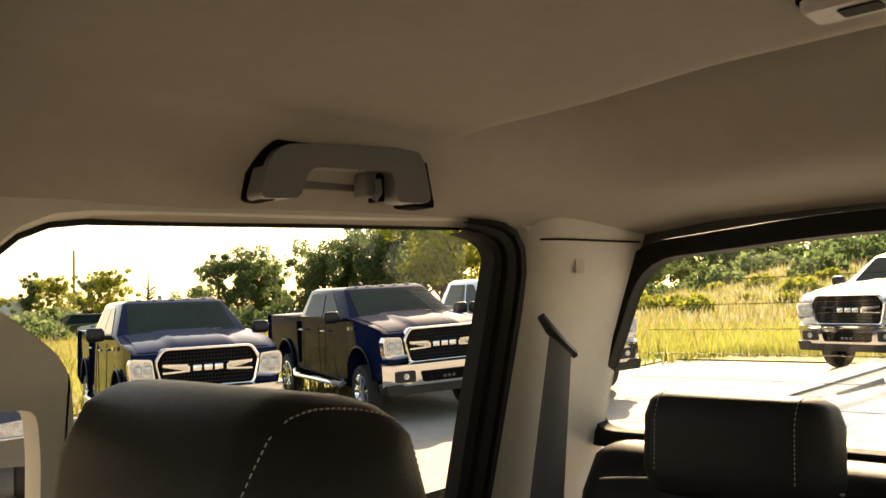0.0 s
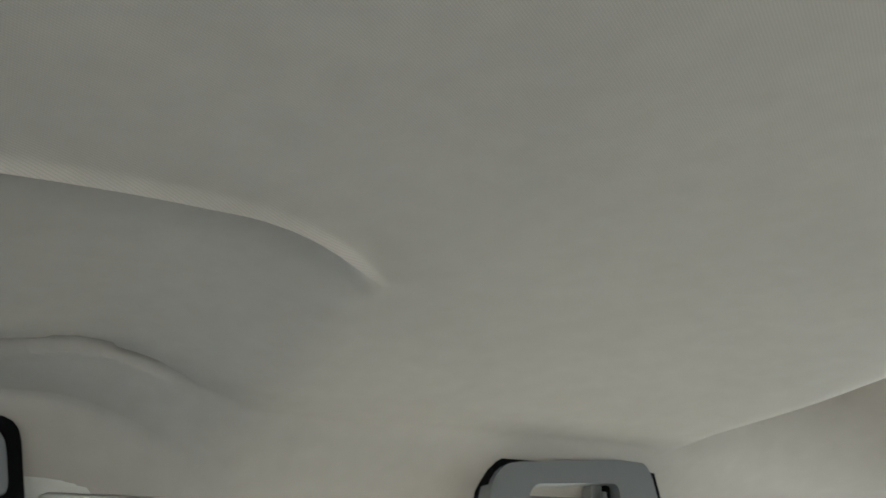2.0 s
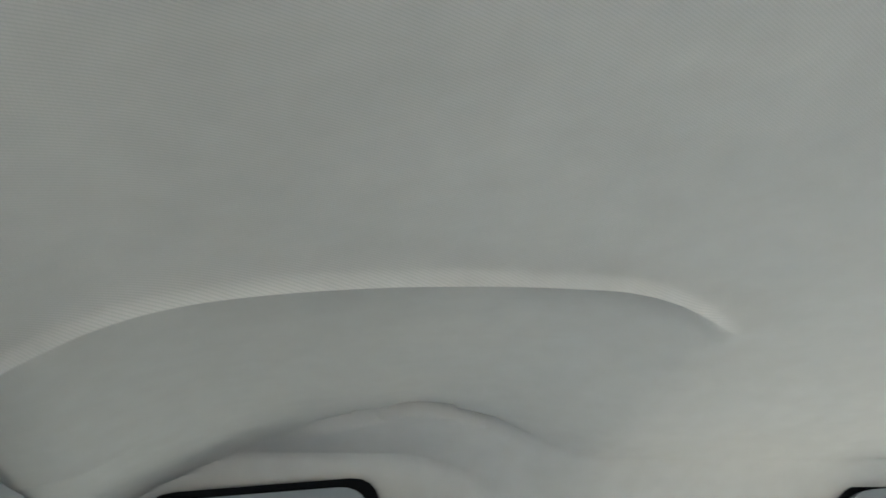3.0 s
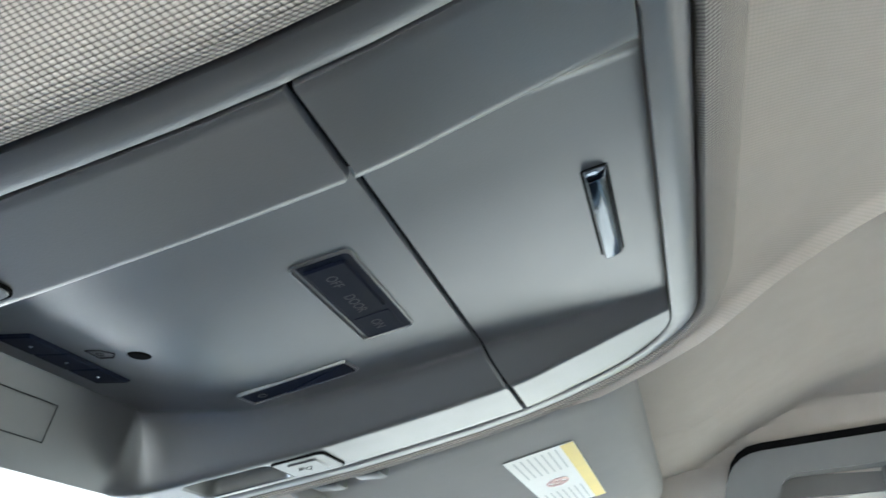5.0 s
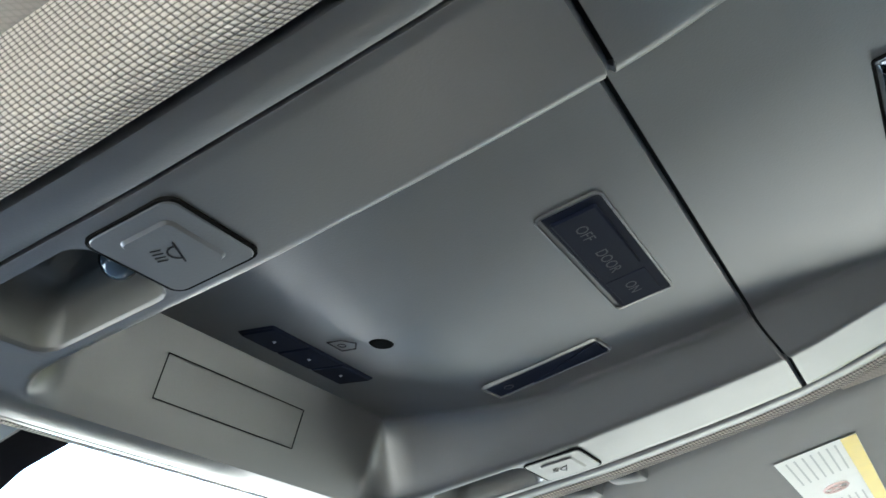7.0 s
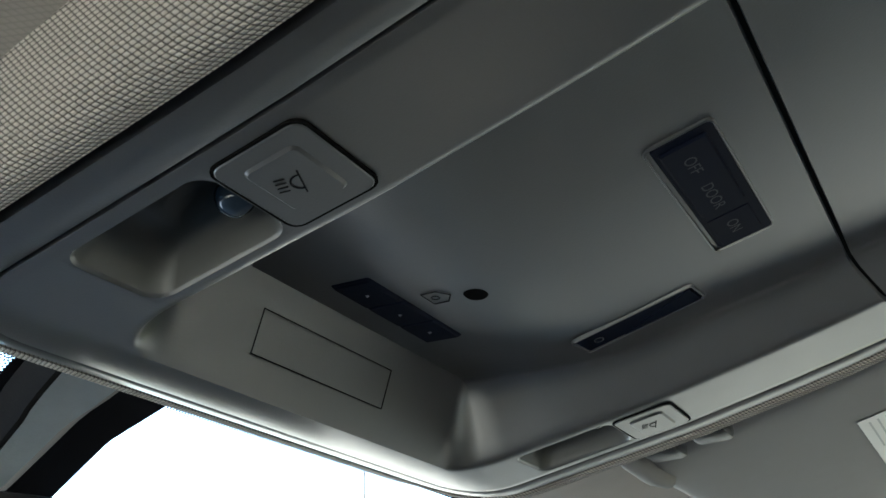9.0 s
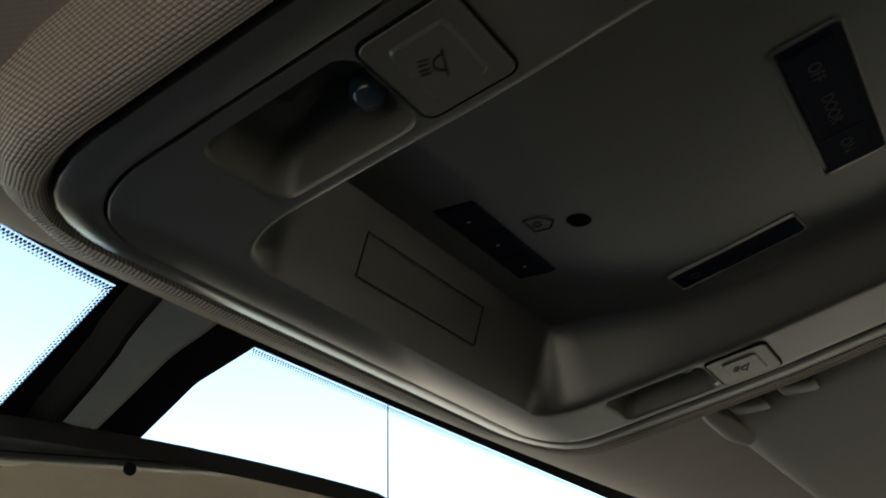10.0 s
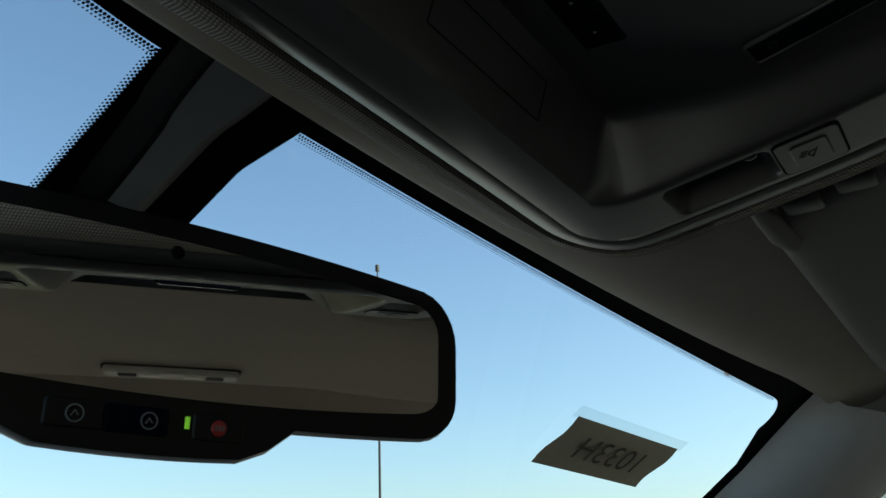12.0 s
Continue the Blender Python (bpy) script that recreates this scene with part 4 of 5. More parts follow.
# A-pillar trim
for s in (1, -1):
    loops = []
    for q in (-0.03, 0.0, 0.03, 0.08, 0.16, 0.3, 0.5, 0.75):
        e = screen(edge_x(q) + 0.012, q)
        loops.append([(s * e.x, e.y, e.z - 0.004), (s * (e.x + 0.006), e.y - 0.020, e.z - 0.020), (s * (e.x + 0.022), e.y - 0.055, e.z - 0.030), (s * (e.x + 0.048), e.y - 0.10, e.z - 0.028), (s * (e.x + 0.085), e.y - 0.14, e.z - 0.01), (s * (e.x + 0.12), e.y - 0.10, e.z + 0.02)])
    solo("pillar_trim", loft(loops, closed=False), material("pillar_grey", (0.40, 0.40, 0.40), rough=0.6, var=0.05, bump=0.2), "grey plastic windshield pillar trim", "pillar trim", kind="structure")

for s in (1, -1):
    corner = [[(s * x, y, z) for x, z in ((0.655, 1.905), (0.662, 1.884), (0.690, 1.868), (0.740, 1.862), (0.790, 1.870))] for y in (-0.175, -0.215, -0.26, -0.31, -0.36)]
    solo("pillar_trim", grid(corner), TRIM, "grey plastic trim where windshield pillar meets the roof", "pillar trim", kind="structure")

# ---------------------------------------------------------------- grab handle
grab = thing("grab_handle", "folded grey plastic grab handle above the rear door", "grab handle", "grab handles")
GX = 0.578
shape = smooth_poly([(-1.168, 1.917), (-1.185, 1.972), (-1.385, 1.988), (-1.398, 1.926), (-1.345, 1.924), (-1.340, 1.958), (-1.228, 1.952), (-1.215, 1.920)], [0.010, 0.027, 0.025, 0.012, 0.008, 0.010, 0.012, 0.008], 5)
part("grip", prism(shape, 0, GX - 0.020, GX + 0.006, 0.0075, 4), GRIP, grab)
part("back_plate", prism(smooth_poly([(-1.195, 1.936), (-1.200, 1.970), (-1.375, 1.985), (-1.375, 1.940)], [0.006, 0.01, 0.01, 0.006], 3), 0, GX + 0.022, GX + 0.040, 0.003, 1), HOLLOWSHADE, grab)
hook = part("coat_hook", box_bm((GX - 0.004, -1.330, 1.930), (GX + 0.018, -1.314, 1.958), 0.003), HOLLOWSHADE, grab)
part("hook_slot", box_bm((GX - 0.006, -1.339, 1.926), (GX + 0.016, -1.333, 1.960), 0.001), GAP, hook)
part("hook_tip", tube([(GX - 0.010, -1.326, 1.948), (GX - 0.014, -1.324, 1.934), (GX - 0.008, -1.322, 1.926)], 0.0035, 8), GRIP, hook)
# black sheet a little larger than the grip, standing in for the shade round it
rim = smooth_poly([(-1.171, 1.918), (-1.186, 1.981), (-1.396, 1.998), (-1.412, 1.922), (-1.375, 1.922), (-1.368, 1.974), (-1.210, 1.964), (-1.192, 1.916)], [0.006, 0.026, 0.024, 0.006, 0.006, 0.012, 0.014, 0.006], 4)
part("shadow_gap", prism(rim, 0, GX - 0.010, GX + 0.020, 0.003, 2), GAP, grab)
front_grab = copy_thing(grab, Matrix.Translation((0.030, 0.676, -0.006)))
tagged(front_grab, "folded grey plastic grab handle above the front door", "grab handle", "grab handles")

# ---------------------------------------------------------------- rear dome lamp
lamp = thing("dome_lamp", "long grey dome lamp with two reading lights on headliner", "dome lamp")
LZ, LY = along(MID, -1.362) - 0.004, -1.362
tilt = Matrix.Translation((0, LY, LZ + 0.004)) @ Matrix.Rotation(radians(4), 4, "X") @ Matrix.Rotation(math.pi, 4, "X")
part("lamp_body", plate(0.224, 0.040, 0.010, 0.012, tilt, 0.004, 5), TRIM, lamp)
for s in (-1, 1):
    part("switch", plate(0.030, 0.018, 0.003, 0.0135, tilt @ Matrix.Translation((s * 0.072, 0.0, 0))), RUBBER, lamp)
    part("lens", plate(0.034, 0.017, 0.003, 0.0140, tilt @ Matrix.Translation((s * 0.036, 0.0, 0))), LENS, lamp)
# black plate under the lamp body, in place of the shadow along its edge
part("shadow_line", plate(0.230, 0.046, 0.012, 0.0022, tilt), GAP, lamp)

# ---------------------------------------------------------------- seats
def cushion(sx, sy, sz, r, rows=10, taper=0.0, lean=0.0):
    """A soft upholstered block: rounded in plan and swelling a little."""
    loops = []
    for i in range(rows + 1):
        t = i / rows
        a = math.pi * (t - 0.5)
        z = -sz / 2 + r * (1 + math.sin(a)) if t < 0.5 else sz / 2 - r * (1 - math.sin(a))
        inset = r * (1 - math.cos(a))
        if 0.35 < t < 0.65:
            z = -sz / 2 + r + (sz - 2 * r) * (t - 0.35) / 0.3
            inset = 0.0
        w, d = sx / 2 * (1 - taper * t) - inset, sy / 2 - inset
        loops.append([(x, y + lean * z, z) for x, y in rrect(-w, w, -d, d, min(w, d) * 0.75, 6, 2)])
    return loft(loops, cap_first=True, cap_last=True)


def stitch(points, name, parent, step=0.0038, r=0.0006):
    bm = bmesh.new()
    pts = [Vector(p) for p in points]
    for a, b in zip(pts, pts[1:]):
        n = max(1, int((b - a).length / step))
        for i in range(n):
            p = a + (b - a) * (i + 0.15) / n
            q = a + (b - a) * (i + 0.70) / n
            tube([p, q], r, 4, bm)
    return tagged(part(name, bm, THREAD, parent, "pale contrast stitching", smooth=False), kind="stuff")


def seam_on(h, M, x, a0=-0.5, a1=3.64):
    """A stitched seam that runs over a headrest in the plane x of its own frame."""
    tree_bvh = BVHTree.FromPolygons([v.co.copy() for v in h.data.vertices], [tuple(p.vertices) for p in h.data.polygons])
    pts = []
    for i in range(30):
        a = a0 + (a1 - a0) * i / 29
        way = (M.to_3x3() @ Vector((0, math.cos(a), math.sin(a)))).normalized()
        hit = tree_bvh.ray_cast(M @ Vector((x, 0, 0)) + way * 0.5, -way)
        if hit[0] is not None:
            pts.append(hit[0] + way * 0.0006)
    return stitch(pts, "stitching", h)


def front_seat(s):
    seat = thing("front_seat", "black leather front seat with pale stitched headrest", "seat", "front seats")
    cx, cy = s * 0.385, -1.012
    M = Matrix.Translation((cx, cy, 1.640)) @ Matrix.Rotation(radians(-s * 3), 4, "Z") @ Matrix.Rotation(radians(8), 4, "X")
    head = cushion(0.335, 0.140, 0.240, 0.055, rows=14, taper=0.06)
    head.transform(M)
    h = part("headrest", head, LEATHER, seat)
    for x in (-0.132, 0.132):
        seam_on(h, M, x)
    back = cushion(0.50, 0.16, 0.72, 0.07, rows=14, taper=0.10)
    back.transform(Matrix.Translation((cx, cy - 0.03, 1.19)) @ Matrix.Rotation(radians(14), 4, "X"))
    part("backrest", back, LEATHER, seat)
    base = cushion(0.52, 0.54, 0.16, 0.06)
    base.transform(Matrix.Translation((cx, cy + 0.36, 0.92)))
    part("seat", base, LEATHER, seat)
    for e in (-1, 1):
        part("post", tube([(cx + e * 0.06, cy - 0.01, 1.49), (cx + e * 0.06, cy, 1.60)], 0.007, 8), CHROME, seat)
    return seat


front_seat(1)
front_seat(-1)
bench = thing("rear_bench", "black leather rear bench seat with stitched headrests", "seat")
bb = cushion(1.31, 0.15, 0.77, 0.065, rows=14, taper=0.02)
bb.transform(Matrix.Translation((0, -1.765, 1.225)) @ Matrix.Rotation(radians(10), 4, "X"))
part("backrest", bb, LEATHER, bench)
bs = cushion(1.28, 0.52, 0.18, 0.06)
bs.transform(Matrix.Translation((0, -1.45, 0.90)))
part("seat", bs, LEATHER, bench)
for x in (0.361, -0.361):
    M = Matrix.Translation((x, -1.715, 1.628)) @ Matrix.Rotation(radians(6), 4, "X")
    hb = cushion(0.238, 0.100, 0.128, 0.030, rows=14)
    hb.transform(M)
    h = part("headrest", hb, LEATHER, bench)
    for e in (-0.088, 0.088):
        seam_on(h, M, e, -0.6, 2.2)
    for e in (-1, 1):
        part("post", tube([(x + e * 0.05, -1.725, 1.54), (x + e * 0.05, -1.72, 1.60)], 0.006, 8), CHROME, bench)
piping = tube([(0.30 + 0.30 * math.sin(a), -1.715, 1.575 + 0.012 * math.cos(a * 2)) for a in [i * 0.1 - 0.2 for i in range(14)]], 0.0014, 6)
part("piping", piping, THREAD, bench, "pale piped seam")

# ---------------------------------------------------------------- floor and dashboard close the cab
solo("floor", box_bm((-0.95, -1.95, 0.62), (0.95, 0.75, 0.70), 0.01), DARK, "dark carpeted cab floor", "floor", kind="structure")
dash = prism(smooth_poly([(-0.10, 0.70), (-0.16, 1.24), (-0.05, 1.34), (0.35, 1.38), (0.60, 1.45), (0.64, 0.70)], [0.02, 0.05, 0.05, 0.05, 0.02, 0.02]), 0, -0.88, 0.88, 0.0)
solo("dashboard", dash, DARK, "black moulded dashboard below the windshield", "dashboard", kind="structure")

# ---------------------------------------------------------------- own truck bed, seen through the rear window
OWN = bpy.data.materials["white_paint_own"]
bed = thing("truck_bed", "white pickup bed with a white cover and side rails", "truck bed")
for s in (1, -1):
    side = smooth_poly([(0.74, 0.70), (0.74, 1.47), (0.80, 1.53), (0.94, 1.50), (0.99, 1.30), (0.98, 0.70)], [0.01, 0.02, 0.04, 0.05, 0.08, 0.02])
    part("bed_side", prism([(x * s, z) for x, z in side], 1, -4.15, -2.02, 0.0), OWN, bed)
    part("side_rail", loft([[(s * (0.80 + x), y, z0 + z) for x, z in rrect(-0.045, 0.045, -0.022, 0.022, 0.018, 4)] for y, z0 in ((-2.10, 1.535), (-2.30, 1.548), (-3.55, 1.590), (-3.63, 1.580), (-3.66, 1.545))], cap_first=True, cap_last=True), OWN, bed)
    part("rail_groove", tube([(s * 0.760, -2.15, 1.552), (s * 0.760, -3.52, 1.598)], 0.006, 6), BLACK, bed)
part("cover", box_bm((-0.74, -4.10, 1.44), (0.74, -2.05, 1.475), 0.012), OWN, bed)
part("tailgate", box_bm((-0.80, -4.22, 0.75), (0.80, -4.15, 1.50), 0.02), OWN, bed)

# own truck's front, beyond the windshield; unseen, added for light off its hood
nose = thing("white_truck", "white truck nose ahead of the windshield, hood closed", "truck")
hood_rows = [[(x, y, z + 0.035 * ease(0.55, 0.40, abs(x)) - 0.06 * max(0.0, abs(x) - 0.6)) for x in [-0.84 + 0.07 * i for i in range(25)]] for y, z in ((0.64, 1.400), (0.75, 1.415), (1.10, 1.400), (1.60, 1.365), (1.88, 1.325), (1.96, 1.26))]
part("hood", grid(hood_rows), OWN, nose)
for s in (1, -1):
    fender = smooth_poly([(0.84, 0.50), (0.84, 1.375), (0.90, 1.385), (0.98, 1.33), (1.00, 0.50)], [0.01, 0.01, 0.04, 0.05, 0.02])
    part("fender", prism([(x * s, z) for x, z in fender], 1, 0.40, 1.96, 0.0), OWN, nose)
part("grille_panel", box_bm((-0.84, 1.90, 0.50), (0.84, 1.95, 1.27), 0.02), BLACK, nose)

# ---------------------------------------------------------------- ground
def land(x, y):
    """Lot, flat round the cab, rising to the rear and into a bank of meadow."""
    z = 0.01 + 0.045 * max(0.0, min(-y - 7.0, 17.0)) * ease(34.0, 22.0, x + 0.25 * y + 2.0)
    far = max(0.0, -y * 0.86 - x * 0.1 - 20.0)
    z += 0.135 * min(far, 45.0) * ease(24.0, 6.0, x + 0.25 * y + 2.0)
    z += 0.012 * max(0.0, x - 24)
    return z


ASPHALT = material("concrete_lot", (0.30, 0.275, 0.235), rough=0.9, var=0.18, scale=0.7, bump=0.5, bump_scale=60)
MEADOW = material("meadow_soil", (0.30, 0.285, 0.10), rough=1.0, var=0.35, scale=0.35, bump=0.6, bump_scale=8)
gx = [-400, -150, -60, -25] + [-12 + 2 * i for i in range(41)] + [80, 95, 120, 160, 240, 400]
gy = [400, 150, 60, 25] + [12 - 2 * i for i in range(41)] + [-80, -95, -120, -160, -240, -400]
solo("ground", grid([[(x, y, land(x, y)) for x in gx] for y in gy]), ASPHALT, "pale sunlit concrete lot rising into a meadow", "ground", kind="structure")


def in_field(x, y):
    """Where the meadow grows: behind the parked trucks and up the rear bank."""
    return (x * 0.86 - y * 0.50 > 17.0 and x > 6) or (-y > 19.5 - 0.1 * x)


fm = bmesh.new()
for i in range(-50, 140, 2):
    for j in range(-140, 6, 2):
        if in_field(i + 1, j + 1):
            vs = [fm.verts.new((x, y, land(x, y) + 0.03)) for x, y in ((i, j), (i + 2, j), (i + 2, j + 2), (i, j + 2))]
            fm.faces.new(vs)
bmesh.ops.remove_doubles(fm, verts=fm.verts[:], dist=0.01)
solo("meadow_ground", fm, MEADOW, "dry meadow soil under tall weeds", "ground", kind="structure")


def island_color(name, colors, rough=0.9, trans=0.25):
    m = bpy.data.materials.new(name)
    m.use_nodes = True
    n, l = m.node_tree.nodes, m.node_tree.links
    b = n["Principled BSDF"]
    b.inputs["Roughness"].default_value = rough
    b.inputs["Specular IOR Level"].default_value = 0.2
    geo, ramp = n.new("ShaderNodeNewGeometry"), n.new("ShaderNodeValToRGB")
    ramp.color_ramp.interpolation = "LINEAR"
    while len(ramp.color_ramp.elements) < len(colors):
        ramp.color_ramp.elements.new(0.5)
    for i, c in enumerate(colors):
        ramp.color_ramp.elements[i].position = i / (len(colors) - 1)
        ramp.color_ramp.elements[i].color = (*c, 1)
    l.new(geo.outputs["Random Per Island"], ramp.inputs[0])
    l.new(ramp.outputs[0], b.inputs["Base Color"])
    tr, mx = n.new("ShaderNodeBsdfTranslucent"), n.new("ShaderNodeMixShader")
    l.new(ramp.outputs[0], tr.inputs[0])
    mx.inputs[0].default_value = trans
    l.new(b.outputs[0], mx.inputs[1])
    l.new(tr.outputs[0], mx.inputs[2])
    l.new(mx.outputs[0], n["Material Output"].inputs[0])
    return m


GRASS = island_color("meadow_grass", [(0.22, 0.29, 0.05), (0.28, 0.32, 0.06), (0.35, 0.35, 0.10), (0.37, 0.31, 0.13), (0.26, 0.31, 0.05)], trans=0.5)
WEEDS = island_color("dry_weeds", [(0.30, 0.25, 0.10), (0.36, 0.29, 0.12), (0.27, 0.19, 0.08), (0.22, 0.24, 0.06), (0.32, 0.29, 0.18)], trans=0.4)
LEAF = island_color("leaves", [(0.07, 0.115, 0.045), (0.10, 0.15, 0.06), (0.13, 0.185, 0.075), (0.18, 0.22, 0.10)], trans=0.5)
YLEAF = island_color("yellow_leaves", [(0.18, 0.22, 0.03), (0.26, 0.28, 0.05), (0.32, 0.31, 0.06), (0.14, 0.19, 0.03)], trans=0.5)
BARK = material("bark", (0.09, 0.07, 0.05), rough=0.95, var=0.3, scale=6, bump=0.6, bump_scale=40)


def blades(count, region, height, width, seed):
    rnd = random.Random(seed)
    verts, faces = [], []
    x0, x1, y0, y1 = region
    while len(faces) < count:
        x, y = rnd.uniform(x0, x1), rnd.uniform(y0, y1)
        if not in_field(x, y):
            continue
        z = land(x, y)
        h, w = height * rnd.uniform(0.5, 1.25), width * rnd.uniform(0.6, 1.5)
        a = rnd.uniform(0, 6.283)
        dx, dy = math.cos(a) * w, math.sin(a) * w
        lx, ly = rnd.gauss(0, 0.25) * h, rnd.gauss(0, 0.25) * h
        k = len(verts)
        verts += [(x - dx, y - dy, z), (x + dx, y + dy, z), (x + lx + dx * 0.3, y + ly + dy * 0.3, z + h), (x + lx - dx * 0.3, y + ly - dy * 0.3, z + h)]
        faces.append((k, k + 1, k + 2, k + 3))
    me = bpy.data.meshes.new("blades")
    me.from_pydata(verts, [], faces)
    return me


def stuff(name, me, mat, label, category):
    me.materials.append(mat)
    return tagged(new(name, me), label, category, kind="stuff")


stuff("grass", blades(150000, (8, 60, -45, 2), 0.38, 0.012, 3), GRASS, "tall green and straw-yellow meadow grass", "grass")
stuff("weeds", blades(34000, (10, 75, -55, 4), 0.62, 0.024, 4), WEEDS, "dry brown and golden weeds standing in the meadow", "weeds")
stuff("grass", blades(190000, (-12, 20, -42, -18), 0.34, 0.010, 5), GRASS, "tall green and yellow grass on the bank", "grass")
PALEWEED = island_color("pale_weeds", [(0.36, 0.33, 0.22), (0.42, 0.40, 0.31), (0.30, 0.30, 0.15), (0.34, 0.29, 0.18)], trans=0.5)
stuff("weeds", blades(80000, (-14, 26, -70, -24), 0.45, 0.026, 6), PALEWEED, "pale flowering weeds on the bank", "weeds")


def tree(height, spread, mat, seed, leaves=2600, bare=False):
    rnd = random.Random(seed)
    ob = thing("tree", "bare dead tree at the meadow's far edge" if bare else "leafy broad tree at the meadow's far edge", "tree", "trees behind the meadow")
    bm = tube([(0, 0, -0.3), (0.05, 0.02, height * 0.3), (0.02, -0.05, height * 0.62), (0.0, 0.0, height * 0.93)], [height * 0.030, height * 0.024, height * 0.014, height * 0.004], 7)
    tips = []
    for i in range(16 if bare else 11):
        z0 = height * rnd.uniform(0.22, 0.78)
        a = rnd.uniform(0, 6.283)
        ln = spread * rnd.uniform(0.5, 1.0) * (1.1 - 0.7 * z0 / height)
        mid = Vector((math.cos(a) * ln * 0.5, math.sin(a) * ln * 0.5, z0 + ln * 0.28))
        tip = Vector((math.cos(a) * ln, math.sin(a) * ln, z0 + ln * rnd.uniform(0.5, 0.95)))
        tube([(0, 0, z0), mid, tip], [height * 0.011, height * 0.007, height * 0.002], 5, bm)
        tips += [mid, tip]
        if bare:
            for _ in range(3):
                d = Vector((rnd.gauss(0, 1), rnd.gauss(0, 1), rnd.uniform(0.2, 1.2))) * ln * 0.22
                tube([mid, mid + d], [height * 0.004, height * 0.001], 4, bm)
    part("trunk", bm, BARK, ob)
    if bare:
        return ob
    clumps = []
    for t in tips + [Vector((0, 0, height * k)) for k in (0.45, 0.6, 0.75, 0.9)]:
        for _ in range(3):
            clumps.append((t + Vector((rnd.gauss(0, 0.18), rnd.gauss(0, 0.18), rnd.gauss(0.05, 0.14))) * spread, spread * rnd.uniform(0.08, 0.24)))
    verts, faces = [], []
    for i in range(leaves):
        c, r = clumps[rnd.randrange(len(clumps))]
        d = Vector((rnd.gauss(0, 1), rnd.gauss(0, 1), rnd.gauss(0, 0.8)))
        p = c + d.normalized() * r * rnd.uniform(0.5, 1.05)
        if p.z < height * 0.10:
            continue
        s = 0.0125 * height * rnd.uniform(0.6, 1.4)
        u = Vector((rnd.gauss(0, 1), rnd.gauss(0, 1), rnd.gauss(0, 1))).normalized()
        v = u.cross(Vector((rnd.gauss(0, 1), rnd.gauss(0, 1), rnd.gauss(0, 1)))).normalized()
        k = len(verts)
        verts += [p - u * s, p + v * s * 0.7, p + u * s, p - v * s * 0.7]
        faces.append((k, k + 1, k + 2, k + 3))
    me = bpy.data.meshes.new("crown")
    me.from_pydata(verts, [], faces)
    me.materials.append(mat)
    cr = new("crown", me)
    cr.parent = ob
    return ob


def polar(az, dist):
    """Ground place at a bearing (degrees clockwise from +y) and distance from the cab."""
    a = radians(az)
    return -0.15 + math.sin(a) * dist, -0.69 + math.cos(a) * dist


def stand(az, dist, turn=0.0, size=1.0):
    x, y = polar(az, dist)
    return Matrix.Translation((x, y, land(x, y))) @ Matrix.Rotation(radians(turn), 4, "Z") @ Matrix.Scale(size * 0.70, 4)


kinds = [tree(10, 4.2, LEAF, 1, 11500), tree(10, 3.4, LEAF, 2, 9500), tree(10, 4.8, LEAF, 3, 12500), tree(10, 3.6, YLEAF, 4, 9500)]
PLANT = [  # kind, bearing, distance, scale
    (3, 108.0, 62, 0.55), (1, 110.4, 66, 0.62), (3, 111.9, 64, 0.60), (0, 113.8, 70, 0.62), (3, 114.8, 68, 0.68),
    (1, 118.8, 80, 0.42), (1, 120.0, 70, 0.50), (0, 121.2, 58, 0.70), (2, 122.6, 58, 0.78), (0, 124.0, 60, 0.72), (1, 125.0, 62, 0.62),
    (0, 126.6, 56, 0.55), (2, 127.8, 55, 0.80), (1, 129.0, 57, 0.82), (0, 130.2, 56, 0.92), (2, 131.5, 54, 0.92), (0, 132.8, 52, 1.0),
    (3, 134.2, 42, 0.92), (0, 135.3, 50, 1.05), (3, 136.2, 40, 0.90), (2, 138.0, 52, 1.0), (0, 140.0, 52, 1.0), (1, 142.5, 55, 1.0), (2, 145.0, 60, 0.9),
    (0, 148.0, 68, 0.8), (1, 150.5, 74, 0.7), (2, 153.0, 78, 0.8), (0, 155.5, 76, 0.9), (2, 158.0, 74, 0.9), (0, 160.5, 72, 0.9), (1, 163.0, 70, 0.9), (2, 166.0, 72, 0.9),
    (2, 146.5, 88, 1.3), (0, 148.6, 90, 1.4), (2, 150.4, 88, 1.3), (1, 152.2, 90, 1.5), (0, 154.0, 88, 1.3), (2, 156.0, 90, 1.4), (0, 158.6, 88, 1.3), (2, 161.2, 90, 1.4), (1, 163.8, 90, 1.4),
    (0, 170, 80, 0.9), (2, 175, 80, 0.9), (1, 104, 66, 0.6), (0, 100, 70, 0.6), (2, 96, 75, 0.6),
]
rnd = random.Random(8)
placed = set()
for k, az, dist, size in PLANT:
    m = stand(az, dist, rnd.uniform(0, 360), size)
    if k not in placed:
        placed.add(k)
        kinds[k].matrix_basis = m
    else:
        c = kinds[k].copy()
        scene.collection.objects.link(c)
        for ch in kinds[k].children:
            cc = ch.copy()
            scene.collection.objects.link(cc)
            cc.parent = c
        c.matrix_basis = m
dead = tree(10, 2.4, LEAF, 9, bare=True)
dead.matrix_basis = stand(117.0, 60, 20, 0.72)


